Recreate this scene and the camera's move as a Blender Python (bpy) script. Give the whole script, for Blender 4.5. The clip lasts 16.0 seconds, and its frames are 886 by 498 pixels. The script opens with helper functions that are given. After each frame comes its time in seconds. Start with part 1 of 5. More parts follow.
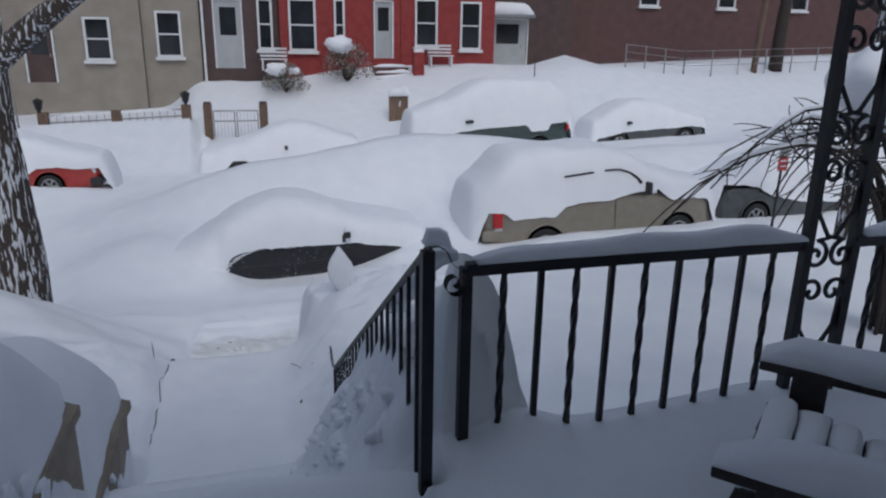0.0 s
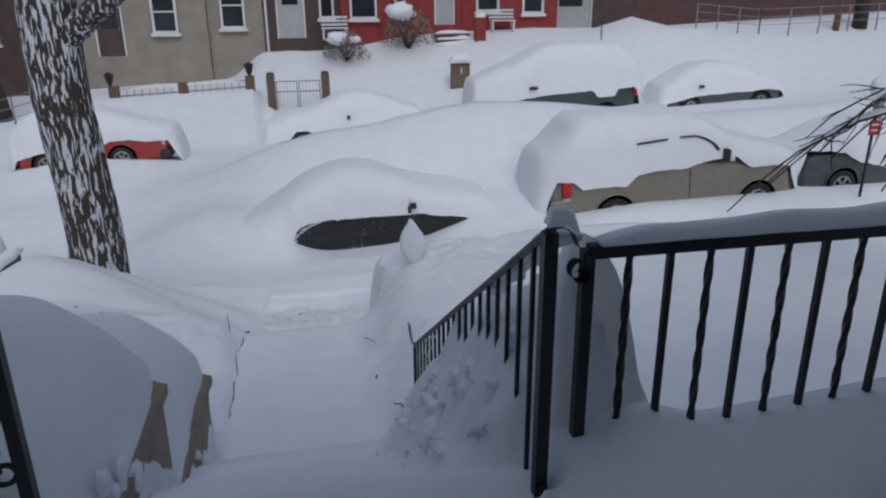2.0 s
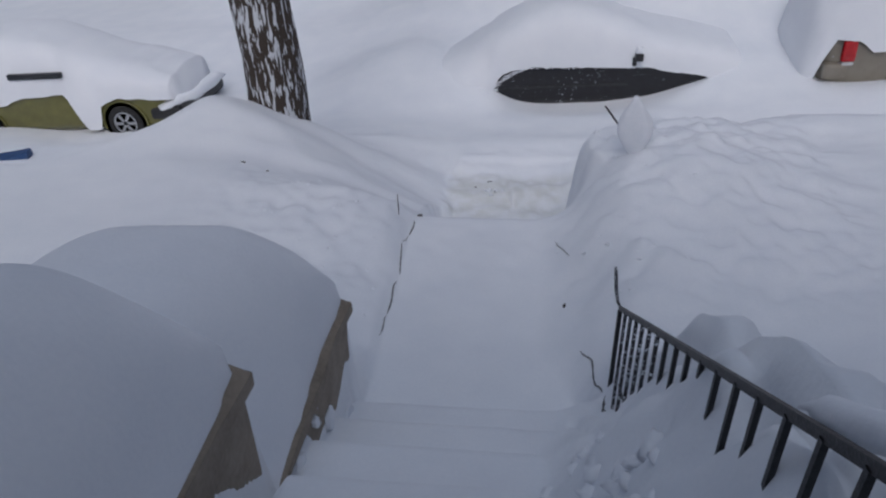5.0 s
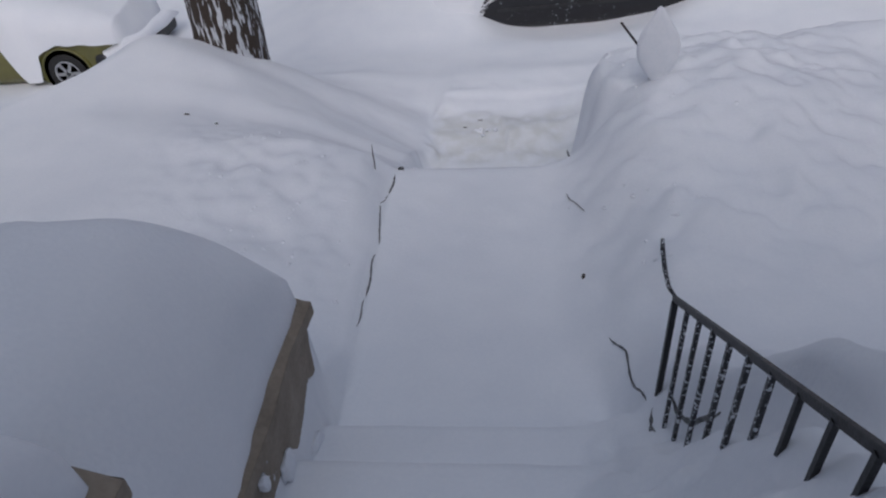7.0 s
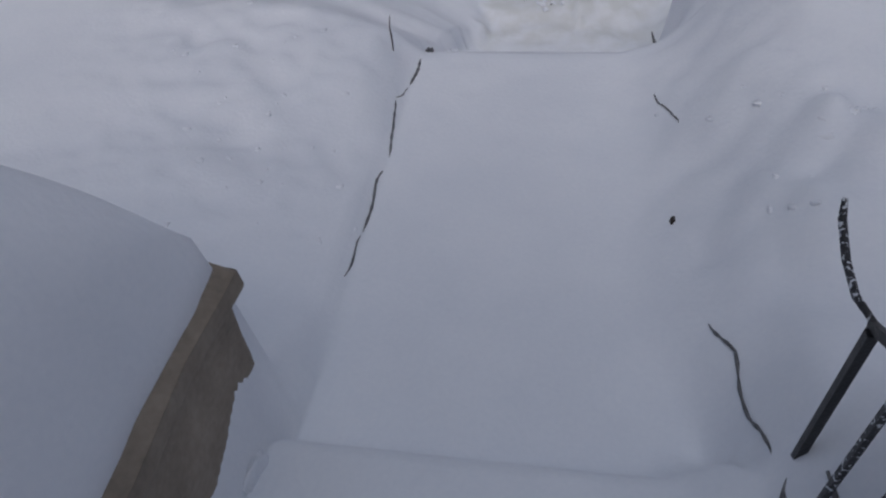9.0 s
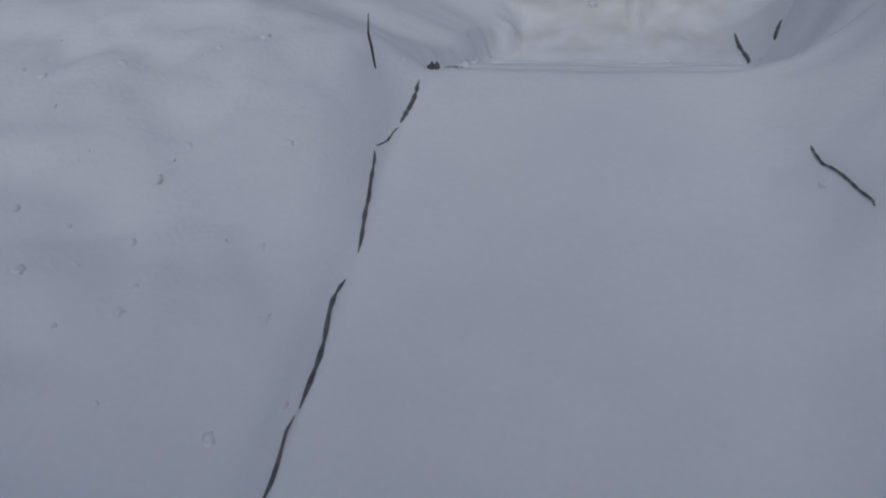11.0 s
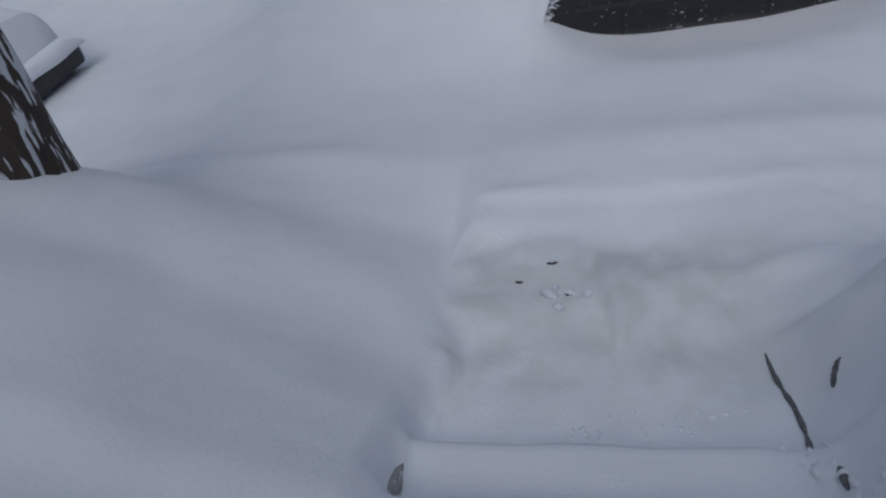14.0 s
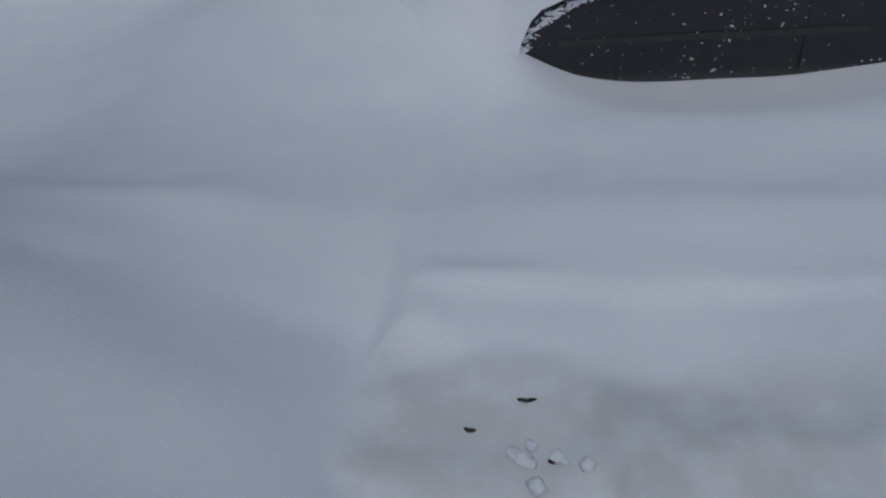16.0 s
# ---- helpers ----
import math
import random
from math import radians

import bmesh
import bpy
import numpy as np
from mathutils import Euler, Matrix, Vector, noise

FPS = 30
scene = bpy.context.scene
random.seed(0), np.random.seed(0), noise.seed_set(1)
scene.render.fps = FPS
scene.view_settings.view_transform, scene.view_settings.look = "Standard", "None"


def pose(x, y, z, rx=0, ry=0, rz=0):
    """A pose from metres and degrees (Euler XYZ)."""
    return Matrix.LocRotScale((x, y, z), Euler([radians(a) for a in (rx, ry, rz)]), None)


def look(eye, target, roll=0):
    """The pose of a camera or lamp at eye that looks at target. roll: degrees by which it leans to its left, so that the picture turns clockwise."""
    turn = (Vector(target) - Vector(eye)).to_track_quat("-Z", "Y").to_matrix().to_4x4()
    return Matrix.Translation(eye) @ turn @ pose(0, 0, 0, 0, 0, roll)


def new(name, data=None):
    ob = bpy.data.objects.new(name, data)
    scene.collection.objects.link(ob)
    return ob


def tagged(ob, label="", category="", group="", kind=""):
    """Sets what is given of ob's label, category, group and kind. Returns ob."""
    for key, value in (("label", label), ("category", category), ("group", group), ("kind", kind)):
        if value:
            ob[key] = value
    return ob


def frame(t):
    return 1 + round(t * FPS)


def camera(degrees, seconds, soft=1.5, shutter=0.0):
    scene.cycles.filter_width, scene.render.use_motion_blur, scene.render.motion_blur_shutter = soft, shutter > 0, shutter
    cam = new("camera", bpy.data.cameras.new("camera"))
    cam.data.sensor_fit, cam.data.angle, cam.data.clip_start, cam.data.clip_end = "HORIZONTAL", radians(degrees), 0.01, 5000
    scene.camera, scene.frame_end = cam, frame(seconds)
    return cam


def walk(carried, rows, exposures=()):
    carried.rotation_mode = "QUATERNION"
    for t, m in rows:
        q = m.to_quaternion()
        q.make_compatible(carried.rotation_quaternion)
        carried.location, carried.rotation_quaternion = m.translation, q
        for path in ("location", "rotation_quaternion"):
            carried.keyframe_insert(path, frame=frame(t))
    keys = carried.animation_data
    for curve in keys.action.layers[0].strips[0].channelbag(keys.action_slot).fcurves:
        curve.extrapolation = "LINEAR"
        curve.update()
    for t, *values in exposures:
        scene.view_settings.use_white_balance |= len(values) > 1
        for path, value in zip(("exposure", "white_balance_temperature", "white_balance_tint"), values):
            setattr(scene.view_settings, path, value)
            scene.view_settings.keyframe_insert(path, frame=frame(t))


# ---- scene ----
cam = camera(64.5, 16.0, 2.2)
PATH = [
    (0, (0.886, -0.711, 3.369), (1.412, 1.13, 2.791), 1.0),
    (0.5, (0.901, -0.717, 3.369), (1.403, 1.123, 2.767), 1.2),
    (1, (0.925, -0.719, 3.365), (1.495, 1.095, 2.746), 1.5),
    (1.5, (0.872, -0.642, 3.359), (1.37, 1.187, 2.718), 2.6),
    (2, (0.758, -0.445, 3.336), (1.121, 1.407, 2.673), -0.5),
    (2.5, (0.737, -0.256, 3.322), (0.89, 1.604, 2.604), 0.2),
    (3, (0.825, 0.022, 3.304), (0.892, 1.881, 2.568), 1.2),
    (3.5, (0.817, 0.315, 3.288), (0.845, 2.172, 2.547), -0.2),
    (4, (0.8, 0.625, 3.271), (0.82, 2.395, 2.342), -3.1),
    (4.5, (0.897, 0.943, 3.247), (0.833, 2.685, 2.266), -1.1),
    (5, (0.906, 1.183, 3.209), (0.692, 2.851, 2.126), -2.0),
    (7.5, (0.791, 2.37, 2.654), (0.605, 3.868, 1.343), -5.4),
    (8, (0.773, 2.616, 2.51), (0.529, 3.996, 1.083), -2.5),
    (8.5, (0.857, 2.905, 2.363), (0.559, 4.237, 0.901), -5.6),
    (11, (0.607, 4.466, 1.449), (0.203, 5.772, -0.01), -9.0),
    (11.5, (0.639, 4.834, 1.487), (0.375, 6.341, 0.198), -5.4),
    (12, (0.516, 5.177, 1.435), (0.318, 6.665, 0.114), -5.6),
    (12.5, (0.503, 5.553, 1.347), (0.027, 6.855, -0.095), -15.0),
    (13, (0.629, 5.994, 1.445), (0.095, 7.369, 0.095), -10.9),
    (13.5, (0.642, 6.318, 1.439), (0.307, 7.841, 0.185), -12.8),
    (14, (0.665, 6.517, 1.414), (0.272, 8.037, 0.175), -11.3),
    (14.5, (0.53, 6.931, 1.23), (0.259, 8.606, 0.171), -2.4),
    (15, (0.802, 7.088, 0.858), (0.667, 8.932, 0.096), -2.9),
    (15.5, (0.453, 7.493, 0.816), (0.393, 9.178, -0.259), -3.5),
    (16, (0.481, 7.764, 0.623), (0.249, 9.409, -0.491), -3.0),
]
EXPOSURES = [(0, -0.98, 5330, 7), (3, -1.05, 5370, 8), (5, -0.98, 5450, 10), (8.5, -0.90, 5620, 11), (11, -1.16, 5480, 9), (13, -1.15, 5410, 8), (15, -1.45, 5250, 6), (16, -1.40, 5290, 6)]
walk(cam, [(t, look(eye, target, roll)) for t, eye, target, roll in PATH], EXPOSURES)

# ---- light ----
STREET = -1.38
world = bpy.data.worlds.new("overcast_sky")
scene.world = world
world.use_nodes = True
wn = world.node_tree.nodes
sky = wn.new("ShaderNodeTexSky")
sky.sky_type, sky.sun_disc = "NISHITA", False
sky.sun_elevation, sky.sun_rotation = radians(46), radians(178)
sky.air_density, sky.dust_density, sky.ozone_density = 0.7, 9.0, 0.6
wn["Background"].inputs["Strength"].default_value = 0.115
world.node_tree.links.new(sky.outputs["Color"], wn["Background"].inputs["Color"])
sun = new("sun", bpy.data.lights.new("sun", "SUN"))
sun.data.energy, sun.data.angle, sun.data.color = 0.8, radians(60), (1.0, 0.97, 0.93)
sun.matrix_world = look((1, 14, 40), (0, 4, 0))

# ---- materials ----


def material(name, low, high, rough=0.6, scale=6.0, fine=60.0, bump=0.15, metal=0.0, stretch=(1, 1, 1), island=0.0, coat=0.0, dist=0.02):
    m = bpy.data.materials.new(name)
    m.use_nodes = True
    n, l = m.node_tree.nodes, m.node_tree.links
    b = n["Principled BSDF"]
    co, mp = n.new("ShaderNodeTexCoord"), n.new("ShaderNodeMapping")
    mp.inputs["Scale"].default_value = stretch
    l.new(co.outputs["Object"], mp.inputs["Vector"])
    big, small = n.new("ShaderNodeTexNoise"), n.new("ShaderNodeTexNoise")
    for t, s, d in ((big, scale, 4), (small, fine, 3)):
        t.inputs["Scale"].default_value, t.inputs["Detail"].default_value = s, d
        l.new(mp.outputs["Vector"], t.inputs["Vector"])
    mix = n.new("ShaderNodeMath")
    mix.operation = "MULTIPLY_ADD"
    mix.inputs[1].default_value = 0.35
    l.new(small.outputs["Fac"], mix.inputs[0])
    scaled = n.new("ShaderNodeMath")
    scaled.operation = "MULTIPLY"
    scaled.inputs[1].default_value = 0.65
    l.new(big.outputs["Fac"], scaled.inputs[0])
    l.new(scaled.outputs[0], mix.inputs[2])
    fac = mix.outputs[0]
    if island:
        geo, add = n.new("ShaderNodeObjectInfo"), n.new("ShaderNodeMath")
        add.operation = "MULTIPLY_ADD"
        add.inputs[1].default_value = island
        l.new(geo.outputs["Random"], add.inputs[0])
        l.new(fac, add.inputs[2])
        fac = add.outputs[0]
    ramp = n.new("ShaderNodeValToRGB")
    ramp.color_ramp.elements[0].position, ramp.color_ramp.elements[1].position = 0.3, 0.7
    ramp.color_ramp.elements[0].color, ramp.color_ramp.elements[1].color = (*low, 1), (*high, 1)
    l.new(fac, ramp.inputs["Fac"])
    l.new(ramp.outputs["Color"], b.inputs["Base Color"])
    b.inputs["Roughness"].default_value, b.inputs["Metallic"].default_value = rough, metal
    if coat:
        b.inputs["Coat Weight"].default_value, b.inputs["Coat Roughness"].default_value = coat, 0.08
    if bump:
        bp = n.new("ShaderNodeBump")
        bp.inputs["Strength"].default_value, bp.inputs["Distance"].default_value = bump, dist
        l.new(fac, bp.inputs["Height"])
        l.new(bp.outputs["Normal"], b.inputs["Normal"])
    return m


SNOW = material("snow", (0.80, 0.82, 0.86), (0.86, 0.875, 0.90), 0.75, 2.2, 55, 0.35, dist=0.015)
SNOW_LUMP = material("lumpy_snow", (0.76, 0.79, 0.83), (0.86, 0.87, 0.90), 0.75, 9, 70, 0.5)


def trodden(m):
    """Greyer packed snow on the sidewalk where it was shovelled and walked."""
    n, l = m.node_tree.nodes, m.node_tree.links
    b = n["Principled BSDF"]
    old = b.inputs["Base Color"].links[0].from_socket
    co, sep, rag = n.new("ShaderNodeTexCoord"), n.new("ShaderNodeSeparateXYZ"), n.new("ShaderNodeTexNoise")
    rag.inputs["Scale"].default_value, rag.inputs["Detail"].default_value = 6.0, 5.0
    l.new(co.outputs["Object"], sep.inputs["Vector"])
    l.new(co.outputs["Object"], rag.inputs["Vector"])
    out = None
    for axis_name, lo, hi in (("X", -0.05, 0.10), ("X", 1.75, 1.35), ("Y", 8.35, 8.8), ("Y", 9.62, 9.45)):
        add, lim = n.new("ShaderNodeMath"), n.new("ShaderNodeMapRange")
        add.operation, add.inputs[1].default_value = "MULTIPLY_ADD", 0.3
        l.new(rag.outputs["Fac"], add.inputs[0])
        l.new(sep.outputs[axis_name], add.inputs[2])
        lim.inputs["From Min"].default_value, lim.inputs["From Max"].default_value = lo + 0.15, hi + 0.15
        l.new(add.outputs[0], lim.inputs["Value"])
        if out is None:
            out = lim.outputs["Result"]
        else:
            mul = n.new("ShaderNodeMath")
            mul.operation = "MULTIPLY"
            l.new(out, mul.inputs[0])
            l.new(lim.outputs["Result"], mul.inputs[1])
            out = mul.outputs[0]
    spot = n.new("ShaderNodeMapRange")
    spot.inputs["From Min"].default_value, spot.inputs["From Max"].default_value = 0.35, 0.6
    spot.inputs["To Min"].default_value = 0.35
    l.new(rag.outputs["Fac"], spot.inputs["Value"])
    mul, mix = n.new("ShaderNodeMath"), n.new("ShaderNodeMix")
    mul.operation = "MULTIPLY"
    l.new(out, mul.inputs[0])
    l.new(spot.outputs["Result"], mul.inputs[1])
    mix.data_type = "RGBA"
    mix.inputs["B"].default_value = (0.68, 0.692, 0.675, 1)
    l.new(mul.outputs[0], mix.inputs["Factor"])
    l.new(old, mix.inputs["A"])
    l.new(mix.outputs["Result"], b.inputs["Base Color"])
    return m


GROUND_SNOW = trodden(material("ground_snow", (0.78, 0.805, 0.845), (0.86, 0.875, 0.90), 0.75, 2.2, 55, 0.35, dist=0.015))
IRON = material("black_iron", (0.004, 0.004, 0.005), (0.012, 0.012, 0.014), 0.5, 14, 120, 0.25)
IRON_FROST = material("frosted_black_iron", (0.006, 0.006, 0.008), (0.03, 0.03, 0.034), 0.5, 26, 120, 0.3)
STONE = material("tan_stone", (0.20, 0.165, 0.125), (0.34, 0.285, 0.22), 0.85, 7, 45, 0.6)
CONCRETE = material("grey_concrete", (0.16, 0.16, 0.155), (0.36, 0.36, 0.35), 0.9, 9, 70, 0.6)
# stone colour, used too for the painted shade in snow gaps
DARK_STONE_AND_SHADE = material("wet_dark_stone_and_gap_shade", (0.05, 0.05, 0.052), (0.20, 0.20, 0.20), 0.6, 30, 90, 0.6)
DARK_WOOD = material("dark_stained_wood", (0.012, 0.008, 0.007), (0.035, 0.024, 0.020), 0.5, 5, 40, 0.3, stretch=(1, 8, 8))
BRICK_RED = material("red_painted_brick", (0.20, 0.025, 0.024), (0.30, 0.05, 0.045), 0.8, 3, 30, 0.3)
BRICK_BROWN = material("brown_brick", (0.085, 0.045, 0.045), (0.13, 0.075, 0.07), 0.85, 2, 25, 0.3)
BEIGE = material("beige_render", (0.24, 0.215, 0.18), (0.34, 0.31, 0.265), 0.85, 1.5, 25, 0.3)
DARK_WALL = material("dark_brick", (0.06, 0.04, 0.038), (0.11, 0.075, 0.07), 0.85, 2, 25, 0.3)
TRIM = material("white_trim_paint", (0.62, 0.63, 0.64), (0.76, 0.77, 0.78), 0.55, 4, 40, 0.1)
GREY_METAL = material("grey_painted_metal", (0.20, 0.21, 0.22), (0.30, 0.31, 0.32), 0.5, 5, 50, 0.1)
PALE_PANEL = material("pale_grey_panel", (0.36, 0.38, 0.39), (0.46, 0.48, 0.49), 0.5, 2, 30, 0.1)
ROOFING = material("grey_roofing", (0.07, 0.07, 0.075), (0.12, 0.12, 0.125), 0.85, 3, 40, 0.4)
BROWN_WOOD = material("weathered_wood", (0.10, 0.065, 0.045), (0.19, 0.13, 0.09), 0.8, 4, 40, 0.4, stretch=(6, 6, 1))
CARDBOARD = material("wet_brown_board", (0.13, 0.085, 0.055), (0.22, 0.15, 0.10), 0.8, 6, 50, 0.3)
TWIG = material("bare_twig", (0.020, 0.015, 0.013), (0.055, 0.042, 0.035), 0.8, 20, 90, 0.4)
LEAF = material("frosted_leaves", (0.06, 0.06, 0.045), (0.40, 0.38, 0.33), 0.7, 9, 60, 0.3)
GLASS = material("dark_glass", (0.012, 0.014, 0.017), (0.03, 0.033, 0.038), 0.08, 1.5, 30, 0.0)
RUBBER = material("black_rubber", (0.010, 0.010, 0.010), (0.03, 0.03, 0.03), 0.8, 20, 90, 0.4)
ALLOY = material("grey_alloy", (0.30, 0.31, 0.32), (0.48, 0.49, 0.50), 0.4, 12, 60, 0.2, 0.6)
PLASTIC = material("black_plastic", (0.012, 0.012, 0.013), (0.035, 0.035, 0.037), 0.5, 12, 60, 0.2)
RED_LENS = material("red_lens", (0.34, 0.008, 0.012), (0.50, 0.02, 0.022), 0.15, 10, 40, 0.1)
CLEAR_LENS = material("clear_lens", (0.45, 0.45, 0.45), (0.66, 0.66, 0.66), 0.15, 10, 40, 0.1)
P_BLACK = material("black_car_paint", (0.006, 0.006, 0.008), (0.014, 0.014, 0.018), 0.42, 8, 70, 0.05, coat=0.2)
P_GOLD = material("tan_metallic_paint", (0.23, 0.205, 0.16), (0.30, 0.27, 0.215), 0.38, 5, 60, 0.05, 0.35, coat=0.4)
P_GREEN = material("dark_green_paint", (0.025, 0.045, 0.042), (0.05, 0.075, 0.07), 0.35, 5, 60, 0.05, coat=0.5)
P_RED = material("red_car_paint", (0.30, 0.022, 0.018), (0.42, 0.045, 0.032), 0.35, 5, 60, 0.05, coat=0.5)
P_WHITE = material("white_car_paint", (0.50, 0.52, 0.54), (0.62, 0.64, 0.66), 0.35, 5, 60, 0.05, coat=0.5)
P_YELLOW = material("olive_yellow_paint", (0.10, 0.097, 0.022), (0.17, 0.16, 0.04), 0.4, 5, 60, 0.05, coat=0.4)
P_GREY = material("dark_grey_car_paint", (0.045, 0.05, 0.052), (0.09, 0.095, 0.10), 0.4, 5, 60, 0.05, coat=0.4)
P_BLUE = material("blue_plastic", (0.02, 0.05, 0.14), (0.04, 0.09, 0.22), 0.45, 8, 60, 0.1)
RED_SIGN = material("red_sign_paint", (0.28, 0.018, 0.022), (0.40, 0.035, 0.035), 0.5, 8, 50, 0.1)
PINK = material("faded_red_plastic", (0.22, 0.10, 0.10), (0.42, 0.30, 0.30), 0.5, 10, 60, 0.2)


def flecked(m, scale, cut):
    """Dabs of blown snow stuck on a painted surface."""
    n, l = m.node_tree.nodes, m.node_tree.links
    b = n["Principled BSDF"]
    old = b.inputs["Base Color"].links[0].from_socket
    co, spot, wide = n.new("ShaderNodeTexCoord"), n.new("ShaderNodeTexNoise"), n.new("ShaderNodeTexNoise")
    spot.inputs["Scale"].default_value, spot.inputs["Detail"].default_value = scale, 2.0
    wide.inputs["Scale"].default_value, wide.inputs["Detail"].default_value = scale / 12, 1.0
    add, lim, mix = n.new("ShaderNodeMath"), n.new("ShaderNodeMapRange"), n.new("ShaderNodeMix")
    add.operation = "MULTIPLY_ADD"
    add.inputs[1].default_value = 0.2
    for t in (spot, wide):
        l.new(co.outputs["Object"], t.inputs["Vector"])
    l.new(wide.outputs["Fac"], add.inputs[0])
    l.new(spot.outputs["Fac"], add.inputs[2])
    lim.inputs["From Min"].default_value, lim.inputs["From Max"].default_value = cut, cut + 0.04
    l.new(add.outputs[0], lim.inputs["Value"])
    mix.data_type = "RGBA"
    mix.inputs["B"].default_value = (0.62, 0.64, 0.67, 1)
    l.new(lim.outputs["Result"], mix.inputs["Factor"])
    l.new(old, mix.inputs["A"])
    l.new(mix.outputs["Result"], b.inputs["Base Color"])


flecked(IRON_FROST, 70, 0.68)
flecked(P_BLACK, 34, 0.79)
flecked(P_GOLD, 20, 0.84)
flecked(STONE, 16, 0.83)
flecked(CONCRETE, 24, 0.72)


def bark_material():
    m = bpy.data.materials.new("furrowed_bark_with_snow")
    m.use_nodes = True
    n, l = m.node_tree.nodes, m.node_tree.links
    b = n["Principled BSDF"]
    co, mp = n.new("ShaderNodeTexCoord"), n.new("ShaderNodeMapping")
    mp.inputs["Scale"].default_value = (30, 30, 5.0)
    l.new(co.outputs["Object"], mp.inputs["Vector"])
    warp = n.new("ShaderNodeTexNoise")
    warp.inputs["Scale"].default_value = 5.0
    l.new(co.outputs["Object"], warp.inputs["Vector"])
    add = n.new("ShaderNodeVectorMath")
    add.operation = "MULTIPLY_ADD"
    add.inputs[1].default_value = (1.3, 1.3, 0.9)
    l.new(warp.outputs["Color"], add.inputs[0])
    l.new(mp.outputs["Vector"], add.inputs[2])
    furrow = n.new("ShaderNodeTexNoise")
    furrow.inputs["Scale"].default_value, furrow.inputs["Detail"].default_value = 1.0, 2.5
    l.new(add.outputs["Vector"], furrow.inputs["Vector"])
    patch = n.new("ShaderNodeTexNoise")
    patch.inputs["Scale"].default_value, patch.inputs["Detail"].default_value = 1.6, 3
    l.new(co.outputs["Object"], patch.inputs["Vector"])
    both = n.new("ShaderNodeMath")
    both.operation = "MULTIPLY_ADD"
    both.inputs[1].default_value = 0.22
    l.new(patch.outputs["Fac"], both.inputs[0])
    l.new(furrow.outputs["Fac"], both.inputs[2])
    less = n.new("ShaderNodeMapRange")
    less.inputs["From Min"].default_value, less.inputs["From Max"].default_value = 0.638, 0.685
    l.new(both.outputs[0], less.inputs["Value"])
    grain = n.new("ShaderNodeTexNoise")
    grain.inputs["Scale"].default_value, grain.inputs["Detail"].default_value = 30, 5
    l.new(mp.outputs["Vector"], grain.inputs["Vector"])
    ramp = n.new("ShaderNodeValToRGB")
    ramp.color_ramp.elements[0].color, ramp.color_ramp.elements[1].color = (0.018, 0.014, 0.012, 1), (0.085, 0.065, 0.05, 1)
    l.new(grain.outputs["Fac"], ramp.inputs["Fac"])
    mix = n.new("ShaderNodeMix")
    mix.data_type = "RGBA"
    mix.inputs["B"].default_value = (0.62, 0.64, 0.67, 1)
    l.new(less.outputs["Result"], mix.inputs["Factor"])
    l.new(ramp.outputs["Color"], mix.inputs["A"])
    l.new(mix.outputs["Result"], b.inputs["Base Color"])
    b.inputs["Roughness"].default_value = 0.9
    bp = n.new("ShaderNodeBump")
    bp.inputs["Strength"].default_value, bp.inputs["Distance"].default_value = 0.7, 0.03
    l.new(furrow.outputs["Fac"], bp.inputs["Height"])
    l.new(bp.outputs["Normal"], b.inputs["Normal"])
    return m


BARK = bark_material()

# ---- mesh tools ----


def part(name, bm, mat, parent=None, label="", smooth=False):
    me = bpy.data.meshes.new(name)
    bmesh.ops.recalc_face_normals(bm, faces=bm.faces)
    bm.to_mesh(me)
    bm.free()
    me.materials.append(mat)
    if smooth:
        me.polygons.foreach_set("use_smooth", [True] * len(me.polygons))
    ob = new(name, me)
    if parent is not None:
        ob.parent = parent
    if label:
        ob["label"] = label
    return ob


def empty(name, m, label, category, group="", kind=""):
    ob = new(name)
    ob.matrix_basis = m
    ob.empty_display_size = 0.1
    return tagged(ob, label, category, group, kind)


def box(bm, c, s, m=None, bevel=0.0):
    r = bmesh.ops.create_cube(bm, size=1.0)
    vs = r["verts"]
    bmesh.ops.scale(bm, vec=s, verts=vs)
    if bevel:
        es = list({e for v in vs for e in v.link_edges})
        r = bmesh.ops.bevel(bm, geom=es, offset=bevel, segments=2, affect="EDGES", profile=0.6)
        vs = list({v for f in r["faces"] for v in f.verts} | {v for v in vs if v.is_valid})
    t = Matrix.Translation(c)
    bmesh.ops.transform(bm, matrix=t if m is None else t @ m, verts=vs)
    return bm


def boxes(*items, bevel=0.0):
    bm = bmesh.new()
    for c, s in items:
        box(bm, c, s, None, bevel)
    return bm


def tube(bm, pts, r, seg=8, square=False, twist=0.0):
    """A bar along the points; r: a radius, or one for each point."""
    pts = [Vector(p) for p in pts]
    rs = r if isinstance(r, (list, tuple)) else [r] * len(pts)
    rings, ref = [], None
    n = 4 if square else seg
    for i, p in enumerate(pts):
        d = (pts[min(i + 1, len(pts) - 1)] - pts[max(i - 1, 0)]).normalized()
        if ref is None:
            ref = d.cross(Vector((0, 1, 0)) if abs(d.y) < 0.9 else Vector((1, 0, 0))).normalized()
        ref = (ref - d * ref.dot(d)).normalized()
        side = d.cross(ref)
        ring = []
        for k in range(n):
            a = 2 * math.pi * k / n + (math.pi / 4 if square else 0) + twist * i
            q = rs[i] * (1.414 if square else 1.0)
            ring.append(bm.verts.new(p + ref * math.cos(a) * q + side * math.sin(a) * q))
        rings.append(ring)
    for a, b in zip(rings, rings[1:]):
        for k in range(n):
            bm.faces.new((a[k], a[(k + 1) % n], b[(k + 1) % n], b[k]))
    bm.faces.new(rings[0][::-1])
    bm.faces.new(rings[-1])
    return bm


